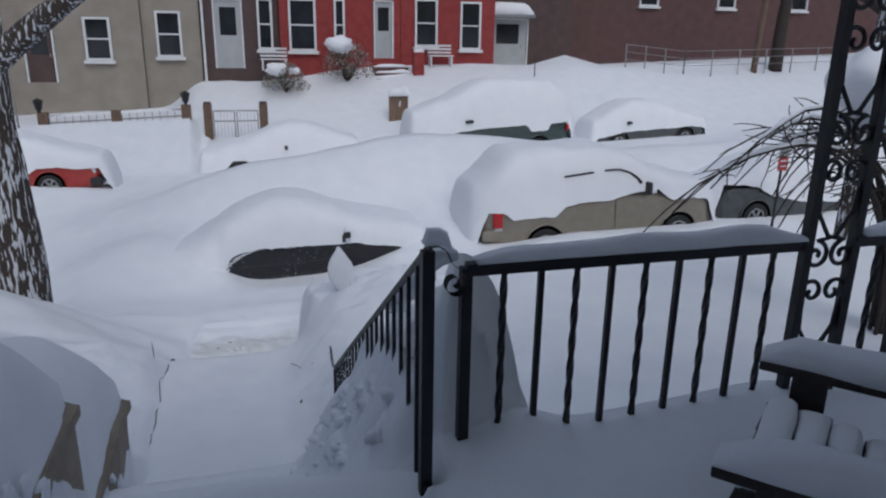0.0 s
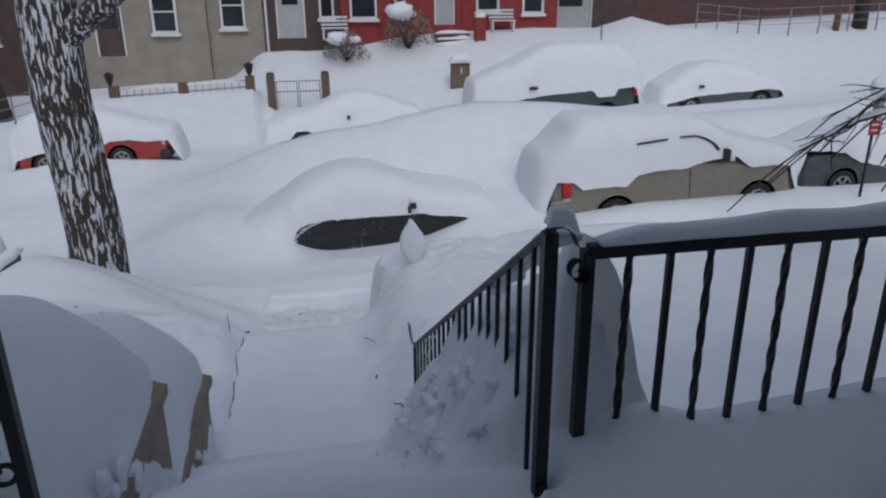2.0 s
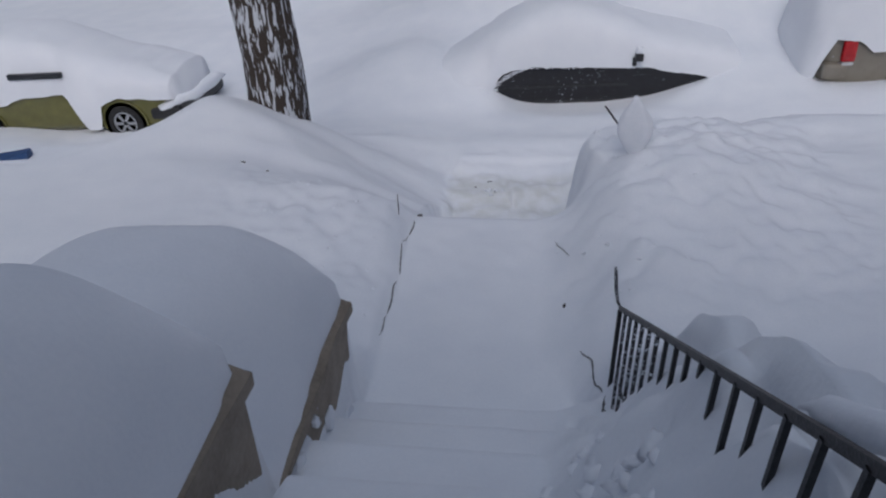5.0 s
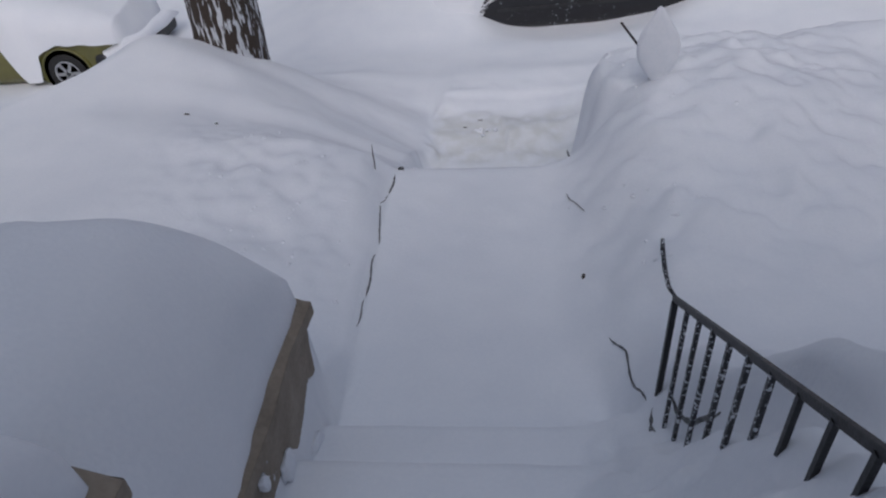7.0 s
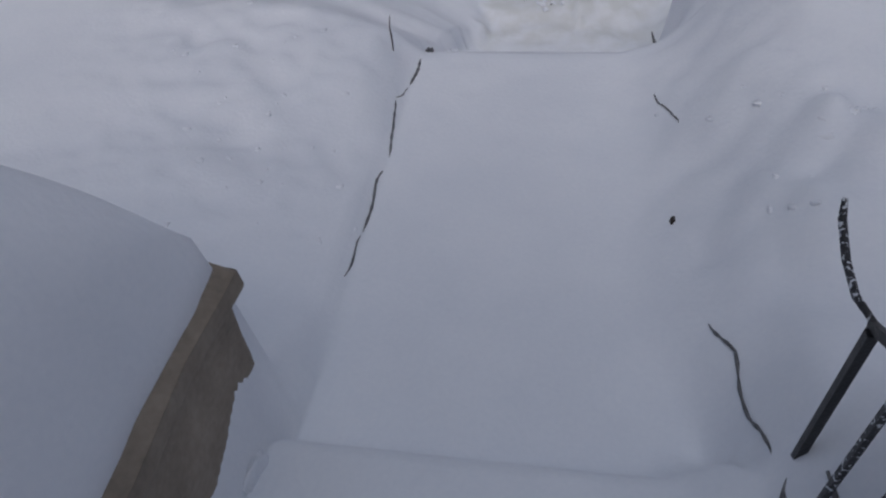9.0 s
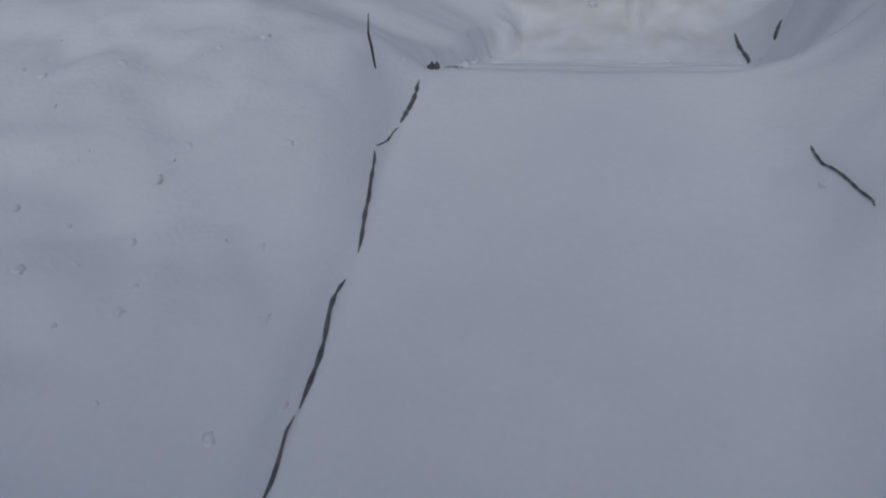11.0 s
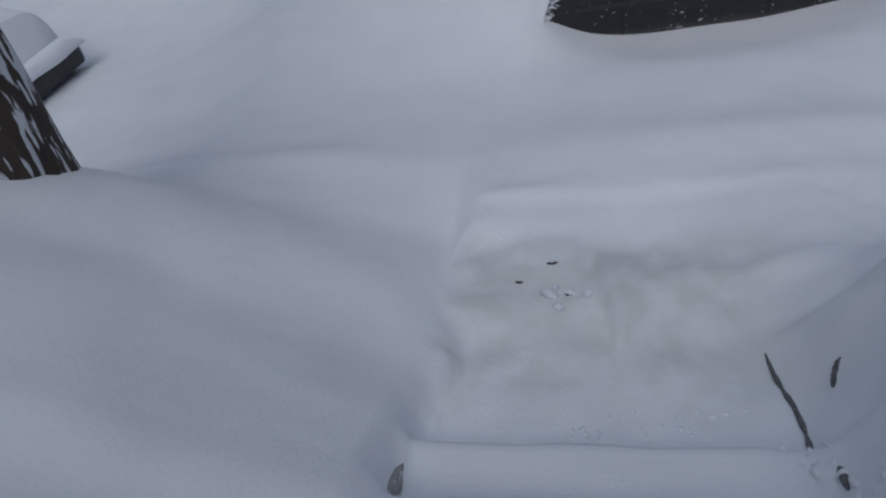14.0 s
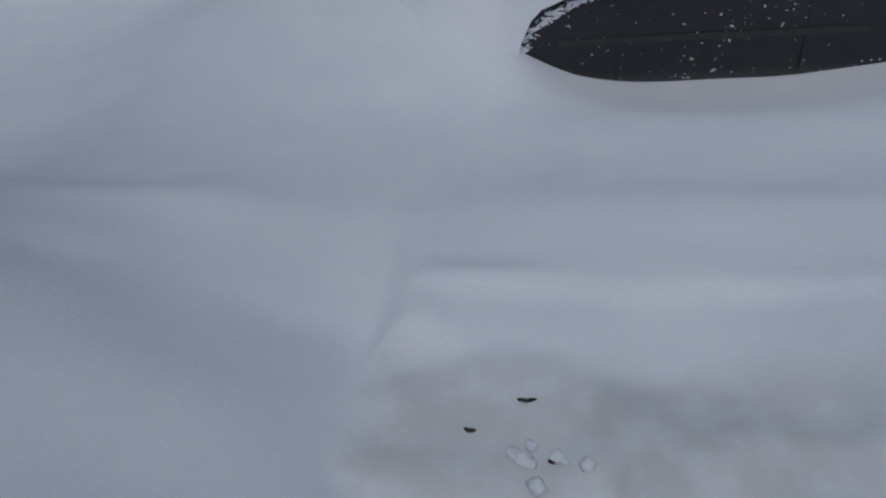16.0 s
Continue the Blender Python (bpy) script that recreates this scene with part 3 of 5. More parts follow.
stair_railing()
snow_strip("rail_snow", [(RAIL_X + 0.075 + 0.02 * math.sin(i * 1.1), 1.44 + 0.045 * i, rail_z(1.44 + 0.045 * i) - 0.03) for i in range(20)], 0.085, 0.075, "uneven snow heaped along the upper stair handrail", seed=5)
snow_strip("rail_snow", [(RAIL_X - 0.02 + 0.013 * i, 1.378, rail_z(1.38) - 0.004 - 0.03 * max(0, i - 4) / 4) for i in range(8)], 0.06, 0.05, "lump of snow on the rolled end of the handrail", seed=8)


def cheek_wall(y0, y1, ztop, label):
    e = empty("cheek_wall", pose(0, 0, 0), label, "wall", "stone cheek walls", "structure")
    for name, c, sz, cuts in (("wall_block", (-0.345, (y0 + y1 - 0.06) / 2, ztop / 2 - 0.15), (0.58, y1 - y0 - 0.06, ztop + 0.1), 5), ("coping", (-0.335, (y0 + y1) / 2, ztop - 0.055), (0.60, y1 - y0, 0.11), 4)):
        bm = bmesh.new()
        box(bm, c, sz, None, 0.012)
        bmesh.ops.subdivide_edges(bm, edges=bm.edges[:], cuts=cuts, use_grid_fill=True)
        for v in bm.verts:
            v.co.z -= 0.045 * (v.co.z > ztop - 0.03 and v.co.x > -0.10)
            v.co.x += 0.018 * float(fuzz(v.co.y * 1.0, v.co.z * 1.0 + ztop, 0.15)) - 0.006
            v.co.z += 0.008 * float(fuzz(v.co.y * 1.0 + 5, v.co.x, 0.1))
        part(name, bm, STONE, e)
    return e


cheek_wall(1.62, 2.99, 1.53, "tan stone cheek wall of the steps capped with snow")
cheek_wall(2.80, 4.32, 0.84, "lower tan stone cheek wall of the steps capped with snow")


def wall_clump(y, z, r, seed):
    bm = bmesh.new()
    bmesh.ops.create_icosphere(bm, subdivisions=3, radius=1.0)
    for v in bm.verts:
        f = 1 + 0.45 * noise.noise(v.co * 1.3 + Vector((seed, 0, 0))) + 0.3 * noise.noise(v.co * 4.0 + Vector((0, seed, 0)))
        v.co = Vector((-0.045 + v.co.x * 0.022 * f, y + v.co.y * r * f, z + v.co.z * r * f))
    tagged(part("snow_clump", bm, SNOW_LUMP, None, "", True), "clump of snow stuck to the stone cheek wall", "snow", "clumps on the cheek walls")


rnd = random.Random(12)
for k in range(8):
    first = k % 2 == 0
    y = rnd.uniform(1.8, 2.75) if first else rnd.uniform(3.1, 4.1)
    wall_clump(y, 1.90 - 0.645 * (y - 1.6) + rnd.uniform(-0.16, 0.04), rnd.uniform(0.03, 0.08), k)


def stair(name, y0, run, rise, n, ztop, label):
    e = empty(name, pose(0, 0, 0), label, "steps", kind="structure")
    for k in range(n):
        part("tread", boxes((((STEP_L + STEP_R) / 2, y0 + run * (k + 0.5) + 0.02, ztop - rise * (k + 1) - 0.32), (STEP_R - STEP_L, run + 0.03, 0.5)), bevel=0.012), CONCRETE, e)
    return e


stair("steps_upper", 1.60, 0.36, 0.2275, 8, 1.72, "concrete steps from the porch under packed snow")
stair("steps_lower", 6.68, 0.37, 0.226, 5, -0.06, "concrete steps down to the sidewalk under packed snow")

# low side wall of the lower steps, seen where the snow has fallen away
bm = bmesh.new()
rows = []
for i in range(24):
    y = 6.60 + 1.45 * i / 23
    top = 0.012 - 0.63 * (y - 6.62) + 0.012 * math.sin(i * 2.1)
    rows.append([(-0.20, y, -1.5), (-0.20, y, top), (-0.045 + 0.008 * math.sin(i * 1.3), y, top), (-0.035, y, -1.5)])
vs = sheet(bm, rows, True)
bm.faces.new(vs[0])
bm.faces.new(vs[-1])
tagged(part("side_wall", bm, CONCRETE), "rough grey concrete side wall of the lower steps", "wall", kind="structure")

# ---- edging stones, bits that show through the snow, and painted gap shade ----


def dark_line(name, pts, r, label, cat, mat=DARK_STONE_AND_SHADE):
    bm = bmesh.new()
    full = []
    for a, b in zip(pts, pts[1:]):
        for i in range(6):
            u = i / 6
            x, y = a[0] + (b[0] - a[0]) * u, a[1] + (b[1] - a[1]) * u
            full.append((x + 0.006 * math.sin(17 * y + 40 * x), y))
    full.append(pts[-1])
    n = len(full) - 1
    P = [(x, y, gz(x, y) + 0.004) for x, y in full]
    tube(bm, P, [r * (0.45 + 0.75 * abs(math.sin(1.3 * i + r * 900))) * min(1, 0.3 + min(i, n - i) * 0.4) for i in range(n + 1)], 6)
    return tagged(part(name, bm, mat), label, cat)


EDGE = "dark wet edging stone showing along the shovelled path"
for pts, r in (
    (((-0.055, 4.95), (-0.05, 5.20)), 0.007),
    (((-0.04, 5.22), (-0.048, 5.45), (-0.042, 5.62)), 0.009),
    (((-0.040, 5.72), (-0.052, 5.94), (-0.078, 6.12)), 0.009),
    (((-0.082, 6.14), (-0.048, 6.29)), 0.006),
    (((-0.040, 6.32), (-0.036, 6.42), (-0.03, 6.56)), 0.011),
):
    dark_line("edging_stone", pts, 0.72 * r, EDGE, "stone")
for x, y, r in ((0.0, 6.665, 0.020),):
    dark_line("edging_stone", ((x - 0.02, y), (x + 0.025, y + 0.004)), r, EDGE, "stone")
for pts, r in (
    # this first one is shade: a dark strip for the gap under the right bank
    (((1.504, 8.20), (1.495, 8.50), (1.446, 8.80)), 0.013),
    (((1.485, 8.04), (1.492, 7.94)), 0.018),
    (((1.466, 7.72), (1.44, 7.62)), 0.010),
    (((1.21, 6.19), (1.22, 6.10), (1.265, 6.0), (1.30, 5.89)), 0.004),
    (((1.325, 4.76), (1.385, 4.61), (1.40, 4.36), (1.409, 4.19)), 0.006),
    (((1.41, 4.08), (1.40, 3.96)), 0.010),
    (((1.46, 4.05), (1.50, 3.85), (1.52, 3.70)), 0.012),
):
    dark_line("stair_edge_and_gap_shade", pts, r, "dark stair edge showing through snow, with painted shadow gap under the bank", "stone")
bm = bmesh.new()
tube(bm, [(-0.155, 6.475, gz(-0.155, 6.475) - 0.01), (-0.154, 6.48, 0.20), (-0.160, 6.49, 0.245), (-0.168, 6.55, 0.285)], [0.003, 0.005, 0.004, 0.002], 6)
tagged(part("twig", bm, TWIG), "short brown twig sticking up out of the bank", "twig")
dark_line("twig", ((1.24, 5.30), (1.25, 5.34)), 0.012, "short dark twig on the path edge", "twig", TWIG)
for x, y, dx in ((0.497, 9.359, 0.035), (0.323, 9.244, 0.016), (0.578, 9.141, 0.02)):
    dark_line("dead_leaf", ((x - dx, y + 0.01), (x, y), (x + dx, y + 0.006)), 0.007, "curled brown leaf on trodden snow", "leaf", TWIG)
for x, y, dx in ((-1.81, 7.18, 0.02), (-1.56, 7.12, 0.016)):
    dark_line("dead_leaf", ((x - dx, y), (x + dx, y + 0.012)), 0.009, "scrap of brown leaf on the snowy yard", "leaf", TWIG)
rnd = random.Random(3)
for k in range(9):
    bm = bmesh.new()
    bmesh.ops.create_icosphere(bm, subdivisions=2, radius=1.0)
    x, y, r = rnd.uniform(0.45, 0.72), rnd.uniform(9.05, 9.2), rnd.uniform(0.012, 0.03)
    for v in bm.verts:
        v.co = Vector((x, y, gz(x, y) + r * 0.4)) + Vector((v.co.x, v.co.y, v.co.z * 0.7)) * r * (1 + 0.5 * noise.noise(v.co * 2 + Vector((k, 0, 0))))
    tagged(part("snow_chunk", bm, SNOW_LUMP, None, "", True), "small broken chunk of packed snow on the walk", "snow", "snow chunks on the walk")


def clods(n, seed, span, sizes, label):
    """Broken lumps of snow, half sunk where they fell; span: x and y limits of a slanted strip."""
    bm, rnd = bmesh.new(), random.Random(seed)
    (xa, ya), (xb, yb), wide = span
    for k in range(n):
        u, side, r = rnd.random(), rnd.gauss(0, wide), rnd.uniform(*sizes)
        x, y = xa + (xb - xa) * u + side, ya + (yb - ya) * u + rnd.gauss(0, 0.04)
        at, flat = Vector((x, y, gz(x, y) - 0.35 * r)), rnd.uniform(0.5, 0.8)
        turn = Euler((rnd.uniform(-0.5, 0.5), rnd.uniform(-0.5, 0.5), rnd.uniform(0, 6))).to_matrix()
        for v in bmesh.ops.create_icosphere(bm, subdivisions=2, radius=1.0)["verts"]:
            f = r * (1 + 0.8 * noise.noise(v.co * 1.2 + Vector((k, 0, 0))) + 0.35 * noise.noise(v.co * 3.0 + Vector((0, k, 0))))
            v.co = at + turn @ Vector((v.co.x * f * 1.3, v.co.y * f, v.co.z * f * flat))
    return tagged(part("snow_clods", bm, SNOW, None, "", True), label, "snow", kind="stuff")


clods(44, 44, ((1.32, 1.75), (1.20, 3.2), 0.07), (0.014, 0.05), "broken clods of shovelled snow under the stair railing")
clods(46, 45, ((1.60, 7.45), (1.42, 8.15), 0.03), (0.008, 0.026), "crumbled snow along the edge of the lower steps")
clods(34, 46, ((0.55, 8.30), (1.20, 8.50), 0.10), (0.006, 0.020), "crumbs of snow scattered on the sidewalk by the steps")
clods(44, 47, ((-0.35, 5.0), (-1.0, 7.2), 0.28), (0.006, 0.019), "small clods thrown beside the path")
clods(34, 48, ((1.60, 5.0), (2.0, 7.4), 0.20), (0.007, 0.022), "clods thrown on the bank beside the path")
clods(14, 49, ((0.0, 6.62), (0.04, 8.0), 0.03), (0.010, 0.030), "crumbs of snow along the side wall of the steps")
# no hole is cut: a dark strip paints the crack's shade on the snow
dark_line("crevice_shade", ((1.61, 8.49), (1.625, 8.53), (1.65, 8.57)), 0.014, "dark strip painting the shade in a crack of the shovelled bank", "stone")


# ---- the slatted chair on the porch ----
def adirondack():
    e = empty("slatted_chair", pose(2.58, 0.60, 1.88, 0, 0, 42), "dark-stained slatted wooden porch chair heaped with snow", "chair")
    for s in (-1, 1):
        part("armrest", boxes(((s * 0.37, 0.0, 0.43), (0.13, 0.80, 0.035)), bevel=0.006), DARK_WOOD, e)
        part("front_leg", boxes(((s * 0.33, 0.24, 0.21), (0.035, 0.11, 0.42)), bevel=0.004), DARK_WOOD, e)
        bm = bmesh.new()
        box(bm, (s * 0.25, -0.1, 0.16), (0.03, 0.95, 0.11), Matrix.Rotation(radians(14), 4, "X"), 0.004)
        part("side_rail", bm, DARK_WOOD, e)
    part("front_apron", boxes(((0, 0.34, 0.25), (0.56, 0.03, 0.13)), bevel=0.004), DARK_WOOD, e)
    for k in range(6):
        part("seat_slat", boxes(((0, 0.30 - 0.095 * k, 0.315 - 0.024 * k), (0.62, 0.08, 0.022)), bevel=0.004), DARK_WOOD, e)
    for k in range(5):
        bm = bmesh.new()
        box(bm, (-0.22 + 0.11 * k, -0.42, 0.55), (0.095, 0.022, 0.80 - 0.03 * (k - 2) ** 2), Matrix.Rotation(radians(24), 4, "X"), 0.004)
        part("back_slat", bm, DARK_WOOD, e)
    return e


chair = adirondack()
for s in (-1, 1):
    c = chair.matrix_basis
    snow_strip("chair_snow", [c @ Vector((s * 0.37, 0.40 - 0.053 * i, 0.446)) for i in range(16)], 0.16, 0.085, "pillow of snow on the chair armrest", seed=11 + s)
for k in range(6):
    c = chair.matrix_basis
    snow_strip("chair_snow", [c @ Vector((-0.30 + 0.046 * i, 0.30 - 0.095 * k, 0.322 - 0.024 * k)) for i in range(14)], 0.098, 0.06, "strip of snow on a seat slat", seed=20 + k)

# ---- trees and shrubs ----


def limb(bm, p, d, length, r0, r1, n=8, bend=0.2, seed=0, seg=10, rough=0.0):
    rnd = random.Random(seed)
    pts, p, d = [], Vector(p), Vector(d).normalized()
    for i in range(n + 1):
        pts.append(p.copy())
        p += d * (length / n)
        d = (d + Vector((rnd.uniform(-bend, bend), rnd.uniform(-bend, bend), rnd.uniform(-bend, bend) * 0.5))).normalized()
    tube(bm, pts, [r0 + (r1 - r0) * i / n for i in range(n + 1)], seg)
    return pts, d


def big_tree():
    e = empty("street_tree", pose(0, 0, 0), "thick street tree with furrowed dark bark packed with snow", "tree")
    bm = bmesh.new()
    rows = []
    for i in range(90):
        u = i / 89
        z = -1.3 + 6.6 * u
        cx = -2.03 - 0.05 * smooth(-0.3, 2.6, np.array(z)) + 0.02 * math.sin(z * 2)
        r = 0.335 - 0.03 * u + 0.10 * math.exp(-(z + 1.0) * 1.5)
        row = []
        for k in range(72):
            a = 2 * math.pi * k / 72
            q = r * (1 + 0.035 * math.sin(3 * a + z) + 0.045 * float(fuzz(a * r * 9 + 3 + 0.6 * float(fuzz(z * 2.0, k * 0.1, 1.0)), z * 2.2, 1.0)))
            row.append((float(cx) + q * math.cos(a), 8.95 + q * math.sin(a), z))
        rows.append(row)
    sheet(bm, rows, True)
    trunk = part("trunk", bm, BARK, e, "", True)
    for seed, a in ((3, 20), (4, 140), (5, 255), (6, 320)):
        bm = bmesh.new()
        d = (math.cos(radians(a)), math.sin(radians(a)), 0.9)
        pts, dd = limb(bm, (-2.0, 8.95, 5.0), d, 4.5, 0.17, 0.05, 9, 0.2, seed)
        for q, p in enumerate(pts[3:]):
            limb(bm, p, dd + Vector((math.sin(q * 2.2), math.cos(q * 2.2), 0.4)), 1.6, 0.04, 0.01, 5, 0.3, seed * 10 + q, 6)
        part("limb", bm, BARK, e, "", True)
    # the low bough over the yard
    bm = bmesh.new()
    limb(bm, (-2.06, 8.9, 2.85), (0.95, -0.35, 0.75), 2.2, 0.17, 0.10, 6, 0.05, 9)
    part("limb", bm, BARK, e, "", True)
    return e


big_tree()


def small_tree(x, y, r, h, label, seed, leanx=0.0, skin=TWIG):
    e = empty("bare_tree", pose(x, y, gz(x, y) - 0.3), label, "tree", "bare trees")
    bm = bmesh.new()
    pts, d = limb(bm, (0, 0, 0), (leanx, 0, 1), h, r, r * 0.55, 10, 0.05, seed, 12)
    part("trunk", bm, skin, e, "", True)
    for k in range(6):
        bm = bmesh.new()
        p = pts[5 + k % 5]
        sub, dd = limb(bm, p, (math.cos(k * 2.1), math.sin(k * 2.1), 0.7), h * 0.4, r * 0.4, r * 0.1, 6, 0.25, seed + k, 7)
        for q in sub[2:]:
            limb(bm, q, dd + Vector((math.sin(k + q.x * 9), math.cos(q.y * 9), 0.3)), h * 0.14, r * 0.12, r * 0.04, 4, 0.3, seed + k * 7, 5)
        part("limb", bm, TWIG, e, "", True)
    return e


small_tree(9.9, 7.8, 0.19, 6.0, "bare tree with rough trunk beyond the porch corner", 31, 0.0, BARK)
small_tree(25.5, 28.3, 0.32, 8.0, "dark bare tree by the far fence in blowing snow", 41)
small_tree(-9.2, 26.0, 0.30, 8.0, "dark bare tree in the far yard", 51, -0.12)


def arching_shrub():
    base = gz(7.3, 4.7) - 0.1
    e = empty("weeping_shrub", pose(7.3, 4.7, base), "bare weeping shrub with arching snow-laden branches", "shrub")
    rnd = random.Random(5)
    for k in range(14):
        bm = bmesh.new()
        a = radians(180 + rnd.uniform(-22, 22))
        reach, tip = rnd.uniform(1.3, 2.95), rnd.uniform(1.45, 2.3) - base
        crown = rnd.uniform(2.75, 3.25) - base
        q = [Vector((rnd.uniform(-0.15, 0.15), rnd.uniform(-0.15, 0.15), 0)), Vector((-0.1 + rnd.uniform(-0.1, 0.1), rnd.uniform(-0.2, 0.2), crown * 0.9)),
             Vector((0.55 * reach * math.cos(a), 0.5 * reach * math.sin(a), crown + 0.15)), Vector((reach * math.cos(a), reach * math.sin(a), tip))]
        pts = []
        for i in range(15):
            u = i / 14
            p = q[0] * (1 - u) ** 3 + q[1] * 3 * u * (1 - u) ** 2 + q[2] * 3 * u * u * (1 - u) + q[3] * u ** 3
            pts.append(tuple(p + Vector((rnd.uniform(-1, 1), rnd.uniform(-1, 1), rnd.uniform(-1, 1))) * 0.018))
        tube(bm, pts, [0.024 * (1 - 0.75 * i / 14) for i in range(15)], 6)
        for j in range(9):
            p = Vector(pts[4 + j])
            for q in range(1 + j % 2):
                limb(bm, p, (math.cos(a) * 0.7 + rnd.uniform(-0.7, 0.7), math.sin(a) * 0.5 + rnd.uniform(-0.7, 0.7), rnd.uniform(-0.9, 0.5)), rnd.uniform(0.22, 0.55), 0.008, 0.003, 5, 0.3, k * 50 + j * 3 + q, 5)
        b = part("branch", bm, TWIG, e, "", True)
        if k % 2 == 0:
            m = snow_strip("branch_snow", [Vector(p) + Vector((0, 0, 0.018)) for p in pts[6:13]], 0.04, 0.025, "", b, seed=k)
    bm = bmesh.new()
    bmesh.ops.create_icosphere(bm, subdivisions=4, radius=0.5)
    for v in bm.verts:
        f = 1 + 0.25 * noise.noise(v.co * 2.4)
        v.co = Vector((v.co.x * 1.1 * f - 0.55, v.co.y * 0.8 * f, v.co.z * 0.8 * f + 2.98 - base))
    part("snow_load", bm, SNOW, e, "round load of snow on the crown", True)
    return e


arching_shrub()


def leafy_bush(x, y, r, h, label, seed):
    """Many small frosted leaves on thin stems, with lumps of snow caught on top."""
    e = empty("bush", pose(x, y, gz(x, y) - 0.1), label, "bush", "bushes by the far houses")
    rnd = random.Random(seed)
    bm, st = bmesh.new(), bmesh.new()
    for k in range(26):
        a, b = rnd.uniform(0, 6.28), rnd.uniform(0.15, 1.0)
        limb(st, (0, 0, 0), (math.cos(a) * b, math.sin(a) * b, 1.0), h * rnd.uniform(0.7, 1.0), 0.02, 0.006, 5, 0.15, seed + k, 5)
    for k in range(900):
        a, t, q = rnd.uniform(0, 6.28), rnd.random() ** 0.5, rnd.uniform(0.15, 1.0)
        p = Vector((r * t * math.cos(a) * (1.1 - 0.4 * q), r * t * math.sin(a) * (1.1 - 0.4 * q), h * q * (1 - 0.3 * t * t)))
        m = Euler((rnd.uniform(0, 3), rnd.uniform(0, 3), rnd.uniform(0, 3))).to_matrix()
        s = rnd.uniform(0.03, 0.07)
        vs = [bm.verts.new(p + m @ Vector(c) * s) for c in ((-1, 0, 0), (0, -0.6, 0.2), (1, 0, 0), (0, 0.6, 0.2))]
        bm.faces.new(vs)
    part("stem", st, TWIG, e, "", True)
    part("foliage", bm, LEAF, e)
    for k in range(5):
        bm = bmesh.new()
        bmesh.ops.create_icosphere(bm, subdivisions=3, radius=1.0)
        c = Vector((rnd.uniform(-0.5, 0.5) * r, rnd.uniform(-0.4, 0.2) * r, h * rnd.uniform(0.7, 0.98)))
        s = r * (0.42 if k == 0 else rnd.uniform(0.12, 0.24))
        for v in bm.verts:
            v.co = c + Vector((v.co.x, v.co.y, v.co.z * 0.6)) * s * (1 + 0.35 * noise.noise(v.co * 1.8 + c * 5))
        part("snow_lump", bm, SNOW, e, "", True)
    return e


leafy_bush(5.1, 28.6, 1.2, 1.7, "leafy bush with browned leaves under a cap of snow", 61)
leafy_bush(2.6, 28.4, 1.0, 1.2, "low bush almost buried in snow", 71)

# ---- parked cars under snow ----
TILT = 2.58  # the street climbs this many degrees


def along(table, s):
    return float(np.interp(s, [p[0] for p in table], [p[1] for p in table]))


